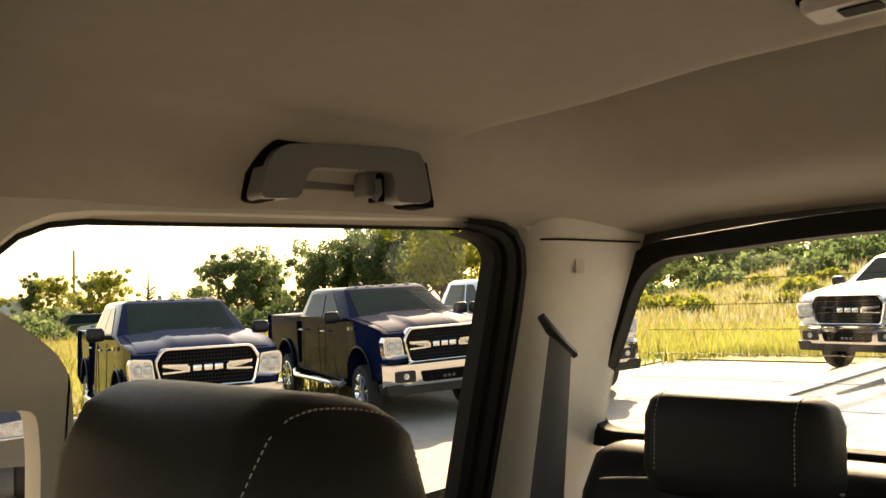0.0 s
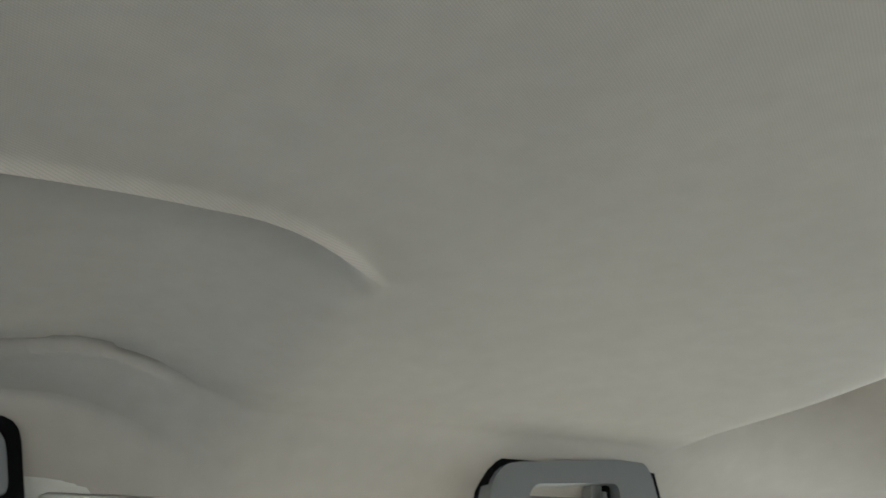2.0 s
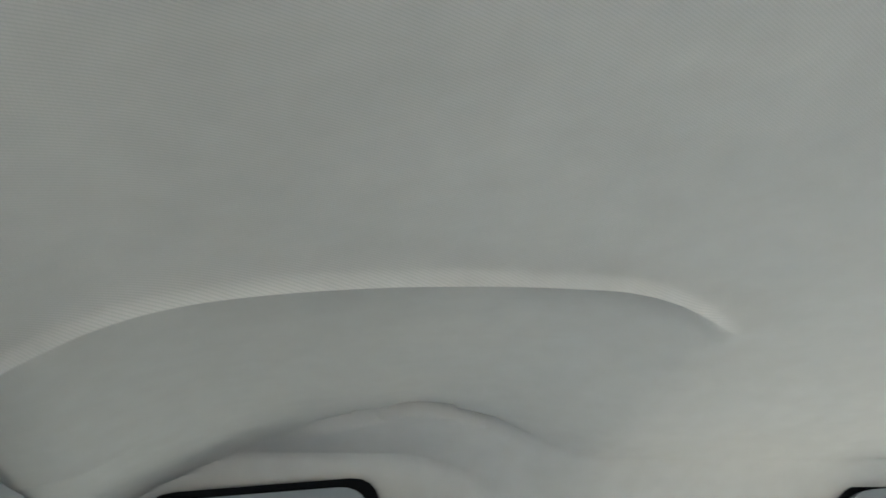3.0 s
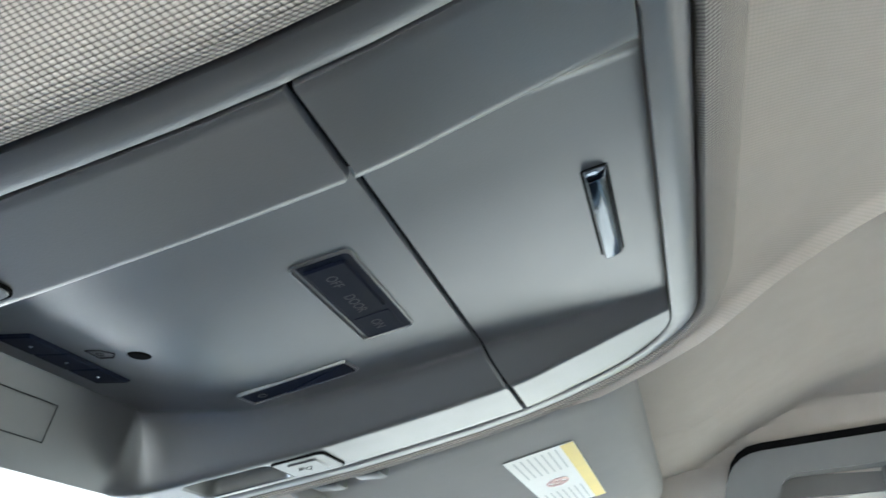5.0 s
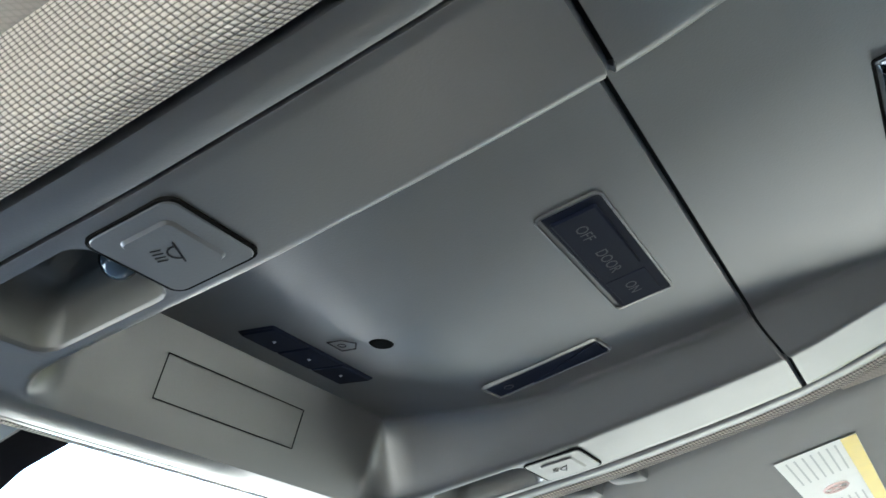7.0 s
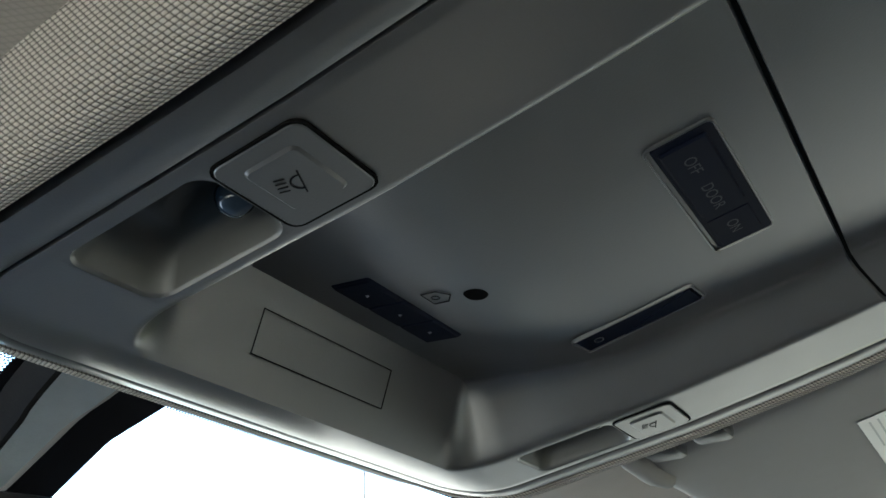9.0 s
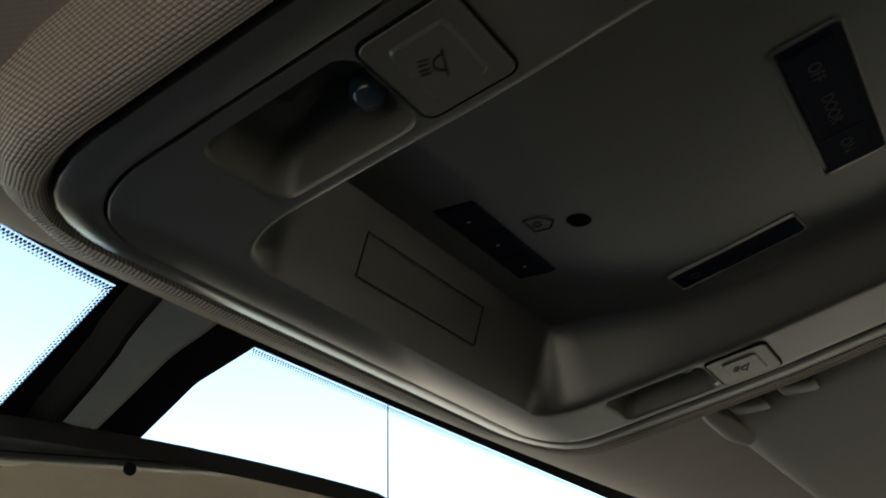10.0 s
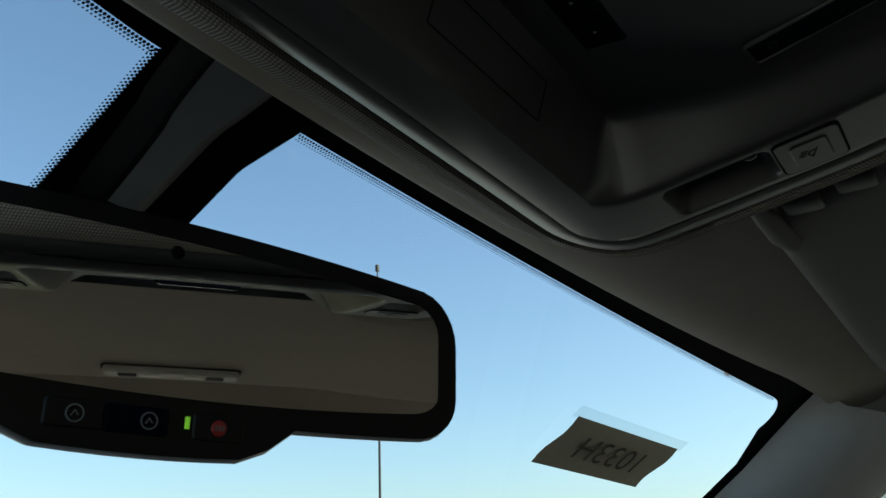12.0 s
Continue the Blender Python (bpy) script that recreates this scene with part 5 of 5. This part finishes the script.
def bush_row(name, seed, spots, mat, label):
    rnd = random.Random(seed)
    verts, faces = [], []
    for az, dist, r in spots:
        x, y = polar(az, dist)
        z = land(x, y)
        for i in range(420):
            d = Vector((rnd.gauss(0, 1), rnd.gauss(0, 1), abs(rnd.gauss(0, 0.8)))).normalized() * r * rnd.uniform(0.6, 1.1)
            p = Vector((x, y, z + 0.1)) + d
            s = 0.10 * r * rnd.uniform(0.6, 1.5) + 0.04
            u = Vector((rnd.gauss(0, 1), rnd.gauss(0, 1), rnd.gauss(0, 1))).normalized()
            v = u.cross(Vector((rnd.gauss(0, 1), rnd.gauss(0, 1), rnd.gauss(0, 1)))).normalized()
            k = len(verts)
            verts += [p - u * s, p + v * s * 0.7, p + u * s, p - v * s * 0.7]
            faces.append((k, k + 1, k + 2, k + 3))
    me = bpy.data.meshes.new(name)
    me.from_pydata(verts, [], faces)
    return stuff(name, me, mat, label, "bushes")


bush_row("bushes", 21, [(104 + i * 0.9 + rnd.uniform(-0.3, 0.3), rnd.uniform(50, 66), rnd.uniform(0.8, 1.9)) for i in range(46)], LEAF, "dark green undergrowth along the tree line")
bush_row("bushes", 22, [(146 + i * 0.8 + rnd.uniform(-0.3, 0.3), rnd.uniform(40, 60), rnd.uniform(0.7, 1.6)) for i in range(34)], LEAF, "dark green bushes on the bank")
bush_row("bushes", 23, [(146 + i * 1.3 + rnd.uniform(-0.5, 0.5), rnd.uniform(30, 42), rnd.uniform(0.3, 0.8)) for i in range(18)], YLEAF, "yellow-green shrubs on the bank")
POLE_MAT = material("weathered_pole", (0.30, 0.28, 0.25), rough=0.9, var=0.15)
for az, dist, h in ((112.8, 70, 6.2), (124.7, 60, 4.2), (136.5, 48, 3.0)):
    x, y = polar(az, dist)
    solo("utility_pole", tube([(x, y, land(x, y) - 0.2), (x, y, land(x, y) + h)], [0.13, 0.10], 8), POLE_MAT, "weathered wooden utility pole in the meadow", "utility pole", "poles")
mx, my = 58.1, 41.9
mast = thing("antenna_mast", "thin grey lattice antenna mast far beyond the lot", "mast")
part("shaft", tube([(mx, my, -0.5), (mx, my, 27.6)], [0.13, 0.06], 6), DARK, mast)
part("head", box_bm((mx - 0.14, my - 0.14, 27.5), (mx + 0.14, my + 0.14, 28.1), 0.04), DARK, mast)

# ---------------------------------------------------------------- parked vehicles
NAVY = material("navy_paint", (0.004, 0.011, 0.040), rough=0.05, var=0.05, spec=0.045, scale=1.0)
BLACKBLUE = material("black_blue_paint", (0.003, 0.008, 0.032), rough=0.05, var=0.05, spec=0.045, scale=1.0)
SILVER = material("silver_paint", (0.52, 0.54, 0.56), rough=0.25, var=0.04, coat=1.0, scale=1.0)
WHITE = material("white_paint", (0.74, 0.75, 0.76), rough=0.22, var=0.03, coat=1.0, scale=1.0)
TYRE = material("tyre_rubber", (0.015, 0.015, 0.016), rough=0.85, var=0.2)
CARGLASS = material("car_glass", (0.006, 0.016, 0.014), rough=0.03, var=0.3, scale=1.5, spec=0.07)
LAMPGLASS = material("lamp_glass", (0.45, 0.46, 0.48), rough=0.15, var=0.5, scale=14, metal=0.5)
AMBER = material("amber_lens", (0.65, 0.22, 0.03), rough=0.2)


def arch(yc, r, z0, n=10):
    return [(yc - r * math.cos(math.pi * i / n), z0 + r * 0.96 * math.sin(math.pi * i / n)) for i in range(n + 1)]


def wheel(parent, x, y, r, s):
    w = part("wheel", loft([[(x + s * dx, y + rr * math.cos(a), r + rr * math.sin(a)) for a in [i * 0.2618 for i in range(24)]] for dx, rr in ((-0.22, r * 0.6), (-0.22, r * 0.93), (-0.19, r), (-0.05, r), (-0.01, r * 0.95), (0.0, r * 0.88), (-0.01, r * 0.66))]), TYRE, parent)
    rim = loft([[(x + s * dx, y + rr * math.cos(a), r + rr * math.sin(a)) for a in [i * 0.2618 for i in range(24)]] for dx, rr in ((-0.010, r * 0.66), (-0.004, r * 0.62), (-0.06, r * 0.56), (-0.08, r * 0.2), (-0.02, r * 0.17), (-0.02, 0.01))])
    for i in range(8):
        a = i * 0.7854
        c, sn = math.cos(a), math.sin(a)
        merge(rim, tube([(x + s * -0.035, y + r * 0.16 * c, r + r * 0.16 * sn), (x + s * -0.018, y + r * 0.60 * c, r + r * 0.60 * sn)], [0.030, 0.040], 5))
    part("rim", rim, CHROME, w, "polished alloy rim")


def pickup(paint, label, runningboards=True):
    """A heavy-duty crew-cab pickup. Origin on the ground below its front bumper; it faces +y."""
    ob = thing("pickup_truck", label, "pickup truck", "parked pickup trucks")
    R, FA, RA = 0.41, -1.02, -4.85
    prof = [(-0.12, 0.62), (-0.06, 0.75), (-0.05, 1.20), (-0.10, 1.32), (-0.22, 1.37), (-0.60, 1.44), (-1.42, 1.53), (-1.55, 1.54), (-4.02, 1.54), (-4.06, 1.52), (-4.10, 1.55), (-5.98, 1.55), (-6.02, 1.47), (-6.02, 0.72)]
    under = [p for p in arch(RA, 0.50, 0.62)] + [(FA - 0.60, 0.52)] + [p for p in arch(FA, 0.50, 0.62)]
    outline = prof + under
    bm = bmesh.new()
    layers = []
    for x in (-0.955, -0.995, 0.995, 0.955):
        layers.append([(x * (1 - 0.06 * max(0, z - 1.15)) * (1 - 0.05 * ease(-0.7, -0.05, y)), y, z) for y, z in outline])
    vs = [[bm.verts.new(p) for p in lay] for lay in layers]
    n = len(outline)
    for a, b in zip(vs, vs[1:]):
        for i in range(n):
            bm.faces.new((a[i], a[(i + 1) % n], b[(i + 1) % n], b[i]))
    bm.faces.new(vs[0])
    bm.faces.new(vs[-1][::-1])
    bmesh.ops.triangulate(bm, faces=[f for f in bm.faces if len(f.verts) > 4])
    part("body", bm, paint, ob)
    # bonnet bulge
    part("hood", loft([[(x, y, z + (0.022 * (1 - (abs(x) / 0.84) ** 4) + 0.028 * ease(0.46, 0.36, abs(x))) * ease(-0.10, -0.40, y)) for x in [-0.84 + 0.06 * i for i in range(29)]] for y, z in ((-0.14, 1.345), (-0.22, 1.375), (-0.35, 1.403), (-0.60, 1.448), (-1.0, 1.496), (-1.46, 1.540))], closed=False), paint, ob)
    # greenhouse
    base = [(-0.92, -1.46, 1.525), (0.92, -1.46, 1.525), (0.94, -3.98, 1.525), (-0.94, -3.98, 1.525)]
    topc = [(-0.73, -2.16, 1.98), (0.73, -2.16, 1.98), (0.75, -3.80, 1.99), (-0.75, -3.80, 1.99)]
    cab = loft([[Vector(b) for b in base], [Vector(t) for t in topc], [Vector((x * 0.86, y + (-0.12 if i < 2 else 0.10), 2.025)) for i, (x, y, z) in enumerate(topc)]], cap_last=True)
    bmesh.ops.bevel(cab, geom=cab.edges[:], offset=0.03, segments=2, profile=0.6, affect="EDGES")
    part("cab", cab, paint, ob)

    def quad(corner, pts, name, mat, lift, parent=ob):
        a, b, c, d = [Vector(p) for p in corner]
        nrm = (b - a).cross(d - a).normalized()
        g2 = bmesh.new()
        g2.faces.new([g2.verts.new(a.lerp(b, u).lerp(d.lerp(c, u), v) - nrm * lift) for u, v in pts])
        return part(name, g2, mat, parent, smooth=False)
    rect = lambda u0, u1, v0, v1: [(u0, v0), (u1, v0), (u1, v1), (u0, v1)]
    quad((base[0], base[1], topc[1], topc[0]), smooth_poly([(0.085, 0.03), (0.915, 0.03), (0.955, 0.94), (0.045, 0.94)], [0.05] * 4), "windshield", CARGLASS, 0.010)
    quad((base[1], base[2], topc[2], topc[1]), smooth_poly([(0.17, 0.06), (0.47, 0.06), (0.47, 0.88), (0.30, 0.88)], [0.03] * 4), "front_window", CARGLASS, 0.010)
    quad((base[1], base[2], topc[2], topc[1]), smooth_poly(rect(0.51, 0.90, 0.06, 0.88), [0.03] * 4), "rear_window", CARGLASS, 0.010)
    quad((base[3], base[0], topc[0], topc[3]), smooth_poly([(0.53, 0.06), (0.83, 0.06), (0.70, 0.88), (0.53, 0.88)], [0.03] * 4), "front_window", CARGLASS, 0.010)
    quad((base[3], base[0], topc[0], topc[3]), smooth_poly(rect(0.10, 0.49, 0.06, 0.88), [0.03] * 4), "rear_window", CARGLASS, 0.010)
    wip = tube([(-0.55, -1.50, 1.565), (0.05, -1.52, 1.575)], 0.010, 5)
    part("wiper", wip, BLACK, ob)
    for i in range(5):
        x = -0.48 + 0.24 * i
        mk = cushion(0.10, 0.07, 0.030, 0.012, 6)
        mk.transform(Matrix.Translation((x, -2.29, 2.022)))
        part("marker_light", mk, LAMPGLASS, ob)
    fin = prism([(-3.10, 2.015), (-3.34, 2.015), (-3.32, 2.10), (-3.27, 2.105)], 0, -0.02, 0.02, 0.008, 1)
    part("antenna_fin", fin, paint, ob)
    # face
    def face(pts, y0, y1, mat, name, bev=0.012, parent=ob):
        return part(name, prism(pts, 1, y0, y1, bev, 2), mat, parent)
    gout = smooth_poly([(-0.60, 0.87), (0.60, 0.87), (0.68, 1.22), (0.58, 1.385), (-0.58, 1.385), (-0.68, 1.22)], [0.06, 0.06, 0.06, 0.06, 0.06, 0.06], 3)
    gin = [(x * 0.94, 1.125 + (z - 1.125) * 0.885) for x, z in gout]
    frame_bm = loft([[(x, -0.10, z) for x, z in gout], [(x, 0.012, z) for x, z in gout], [(x * 0.98, 0.026, 1.115 + (z - 1.115) * 0.97) for x, z in gout], [(x * 1.01, 0.022, 1.115 + (z - 1.115) * 1.02) for x, z in gin], [(x, 0.000, z) for x, z in gin], [(x, -0.03, z) for x, z in gin]])
    gr = part("grille", frame_bm, CHROME, ob, "black mesh grille in a chrome surround")
    part("grille_backing", prism(gin, 1, -0.06, -0.022, 0), GAP, gr)
    mesh_bm = bmesh.new()
    for k in range(9):
        z = 0.935 + k * 0.048
        w = 0.56 if 1 < k < 7 else 0.53
        tube([(-w, -0.016, z), (w, -0.016, z)], 0.006, 4, mesh_bm)
    for k in range(27):
        x = -0.56 + k * 0.043
        tube([(x, -0.018, 0.920), (x, -0.018, 1.325)], 0.004, 4, mesh_bm)
    part("grille_mesh", mesh_bm, BLACK, gr)
    for s in (-1, 1):
        part("crossbar", prism(smooth_poly([(s * 0.235, 1.150), (s * 0.57, 1.150), (s * 0.575, 1.185), (s * 0.26, 1.172), (s * 0.26, 1.095), (s * 0.575, 1.085), (s * 0.57, 1.060), (s * 0.235, 1.075)][::s], [0.004] * 8, 1), 1, -0.014, 0.010, 0.003, 1), CHROME, gr, "chrome grille bar")
    for x in (-0.135, 0.0, 0.140):
        part("badge_block", box_bm((x - 0.056, -0.014, 1.080), (x + 0.056, 0.012, 1.160), 0.010, 2), CHROME, gr, "chrome badge shape")
    for s in (-1, 1):
        hl = smooth_poly([(s * 0.655, 0.97), (s * 0.965, 0.97), (s * 0.985, 1.20), (s * 0.95, 1.275), (s * 0.695, 1.255)][::s], [0.03] * 5, 2)
        h = part("headlight", prism(hl, 1, -0.16, -0.015, 0.015, 2), CHROME, ob, "clear headlight in a chrome surround")
        inner = [(s * 0.825 + (x - s * 0.825) * 0.88, 1.135 + (z - 1.135) * 0.80) for x, z in hl]
        part("lens", prism(inner, 1, -0.03, -0.008, 0.006, 1), LAMPGLASS, h)
        part("amber_lens", box_bm((s * 0.962 - 0.012, -0.14, 1.02), (s * 0.962 + 0.012, -0.03, 1.15), 0.006, 1), AMBER, h)
        for hx in (0.745, 0.875):
            part("reflector", box_bm((s * hx - 0.050, -0.012, 1.085), (s * hx + 0.050, -0.002, 1.185), 0.02, 2), LAMPGLASS, h)
        part("lower_brow", tube([(s * 0.62, 0.01, 0.985), (s * 0.80, -0.01, 0.965), (s * 0.97, -0.10, 0.975)], 0.028, 6), CHROME, h)
    bump = loft([[(x, y0 + 0.0 - 0.16 * (abs(x) / 1.0) ** 4, z) for x in [-1.0 + 0.1 * i for i in range(21)]] for y0, z in ((-0.10, 0.885), (0.04, 0.885), (0.085, 0.855), (0.090, 0.68), (0.070, 0.55), (-0.05, 0.50))], closed=False)
    bp = part("bumper", bump, CHROME, ob, "chrome front bumper")
    part("air_intake", prism(smooth_poly([(-0.42, 0.59), (0.42, 0.59), (0.46, 0.75), (-0.46, 0.75)], [0.03] * 4, 2), 1, 0.04, 0.098, 0.004, 1), GAP, bp)
    for s in (-1, 1):
        part("fog_recess", prism(smooth_poly([(s * 0.54, 0.60), (s * 0.84, 0.61), (s * 0.84, 0.77), (s * 0.54, 0.77)][::s], [0.03] * 4, 2), 1, 0.0, 0.086, 0.004, 1), BLACK, bp)
        part("fog_light", tube([(s * 0.69, 0.075, 0.690), (s * 0.69, 0.094, 0.690)], 0.045, 12), LAMPGLASS, bp)
        part("tow_hook", tube([(s * 0.30, 0.05, 0.66), (s * 0.30, 0.13, 0.66), (s * 0.30, 0.13, 0.60), (s * 0.30, 0.05, 0.60)], 0.014, 6), BLACK, bp)
    part("valance", prism(smooth_poly([(-0.95, 0.42), (0.95, 0.42), (0.98, 0.58), (-0.98, 0.58)], [0.03] * 4, 2), 1, -0.30, 0.03, 0.01, 1), BLACK, ob)
    part("number_plate", box_bm((-0.16, 0.085, 0.60), (0.16, 0.095, 0.70), 0.003, 1), BLACK, ob, "dark plate with pale bars")
    for j in range(3):
        part("plate_bar", box_bm((-0.10 + 0.075 * j, 0.096, 0.63), (-0.05 + 0.075 * j, 0.098, 0.67)), WHITEINK, ob)
    for s in (-1, 1):
        for y in (FA, RA):
            wheel(ob, s * 0.985, y, R, s)
        am = part("mirror_arm", tube([(s * 0.92, -1.66, 1.51), (s * 1.12, -1.64, 1.52)], 0.035, 6), BLACK, ob)
        mb = cushion(0.25, 0.13, 0.19, 0.05, 8)
        mb.transform(Matrix.Translation((s * 1.17, -1.64, 1.56)))
        part("mirror_shell", mb, BLACK, am)
        for y0, y1 in ((-1.62, -2.80), (-2.80, -3.98)):
            seam2 = tube([(s * 0.999, y1, 1.40), (s * 1.000, y1, 0.60)], 0.006, 4)
            part("door_seam", seam2, GAP, ob)
            part("door_handle", box_bm((s * 1.0 - 0.02, y1 + 0.10, 1.295), (s * 1.0 + 0.02, y1 + 0.33, 1.325), 0.008, 1), CHROME if s > 0 else paint, ob)
        part("fender_badge", box_bm((s * 0.978 - 0.012, -1.44, 1.34), (s * 0.978 + 0.012, -1.22, 1.40), 0.004, 1), CHROME, ob)
        if runningboards:
            part("running_board", tube([(s * 1.0, -1.60, 0.55), (s * 1.04, -1.70, 0.48), (s * 1.04, -4.10, 0.48), (s * 1.0, -4.25, 0.55)], 0.045, 8), CHROME, ob, "chrome tubular running board")
        for y in (FA, RA):
            lip = tube([(s * 0.992, yy, zz) for yy, zz in arch(y, 0.505, 0.62)], 0.016, 5)
            part("arch_lip", lip, BLACK, ob)
    part("chassis", box_bm((-0.85, -5.9, 0.40), (0.85, -0.3, 0.62), 0.02, 1), GAP, ob)
    part("bed_gap", box_bm((-0.985, -4.075, 0.70), (0.985, -4.045, 1.455)), GAP, ob)
    return ob


def park(x, y, heading):
    """On the ground with its face turned to a bearing (degrees clockwise from +y)."""
    sx, sy = (land(x + 1, y) - land(x - 1, y)) / 2, (land(x, y + 1) - land(x, y - 1)) / 2
    lean = Vector((0, 0, 1)).rotation_difference(Vector((-sx, -sy, 1))).to_matrix().to_4x4()
    return Matrix.Translation((x, y, land(x, y))) @ lean @ Matrix.Rotation(radians(-heading), 4, "Z")


def paint_copy(src, m, paint_from, paint_to, label):
    c = copy_thing(src, m)
    for o in (c, *c.children_recursive):
        if o.data and o.data.materials and o.data.materials[0] == paint_from:
            o.data = o.data.copy()
            o.data.materials[0] = paint_to
    return tagged(c, label)


HEADING = 287.5
navy_truck = pickup(NAVY, "dark navy crew-cab pickup with chrome grille and bumper")
navy_truck.matrix_basis = park(*polar(120.6, 11.9), HEADING)
paint_copy(navy_truck, park(*polar(135.5, 13.35), HEADING + 1), NAVY, BLACKBLUE, "near-black blue crew-cab pickup with chrome running boards")
paint_copy(navy_truck, park(*polar(144.5, 14.45), HEADING + 6), NAVY, SILVER, "silver crew-cab pickup with chrome grille")
paint_copy(navy_truck, park(*polar(159.8, 16.58), 12.0), NAVY, WHITE, "white crew-cab pickup with black mesh grille")


def suv(paint, label):
    ob = thing("parked_car", label, "car", "parked cars")
    prof = [(0.0, 0.45), (0.02, 0.75), (-0.15, 0.95), (-1.0, 1.05), (-4.5, 1.10), (-4.72, 0.95), (-4.75, 0.5)]
    outline = prof + arch(-3.75, 0.38, 0.42) + arch(-0.95, 0.38, 0.42)
    bm = prism(outline, 0, -0.92, 0.92)
    bmesh.ops.triangulate(bm, faces=[f for f in bm.faces if len(f.verts) > 4])
    part("body", bm, paint, ob)
    base = [(-0.86, -1.05, 1.04), (0.86, -1.05, 1.04), (0.86, -4.55, 1.08), (-0.86, -4.55, 1.08)]
    topc = [(-0.66, -1.85, 1.58), (0.66, -1.85, 1.58), (0.66, -4.20, 1.58), (-0.66, -4.20, 1.58)]
    cab = loft([[Vector(p) for p in base], [Vector(p) for p in topc], [Vector((x * 0.8, y, 1.64)) for x, y, z in topc]], cap_last=True)
    part("cab", cab, CARGLASS, ob)
    part("roof", box_bm((-0.62, -4.2, 1.60), (0.62, -1.95, 1.66), 0.02), paint, ob)
    for s in (-1, 1):
        h = prism(smooth_poly([(s * 0.50, 0.72), (s * 0.86, 0.74), (s * 0.88, 0.88), (s * 0.52, 0.84)][::s], [0.02] * 4, 2), 1, -0.12, 0.035, 0.01, 1)
        hl = part("headlight", h, LAMPGLASS, ob)
        part("chrome_lip", tube([(s * 0.50, 0.04, 0.71), (s * 0.87, 0.03, 0.73)], 0.014, 5), CHROME, hl)
        for y in (-0.95, -3.75):
            wheel(ob, s * 0.92, y, 0.35, s)
        part("side_mirror", box_bm((s * 0.98 - 0.10, -1.45, 1.05), (s * 0.98 + 0.10, -1.30, 1.20), 0.04, 2), paint, ob)
    part("grille", box_bm((-0.45, -0.02, 0.55), (0.45, 0.03, 0.80), 0.02), GAP, ob)
    return ob


GREYCAR = material("dark_grey_paint", (0.03, 0.032, 0.036), rough=0.2, var=0.05, coat=1.0)
car = suv(GREYCAR, "dark grey sport utility vehicle parked on the lot")
car.matrix_basis = park(*polar(105.2, 9.2), 290)
for az, dist, hd, paint, lab in ((110.7, 60, 30, GREYCAR, "dark car parked at the meadow's far edge"), (113.2, 58, 35, SILVER, "silver car parked at the meadow's far edge")):
    paint_copy(car, park(*polar(az, dist), hd), GREYCAR, paint, lab)
solo("far_building", box_bm((62, -24, 0), (76, -12, 3.2), 0.05), WHITE, "low white building beyond the trees", "building", kind="structure")
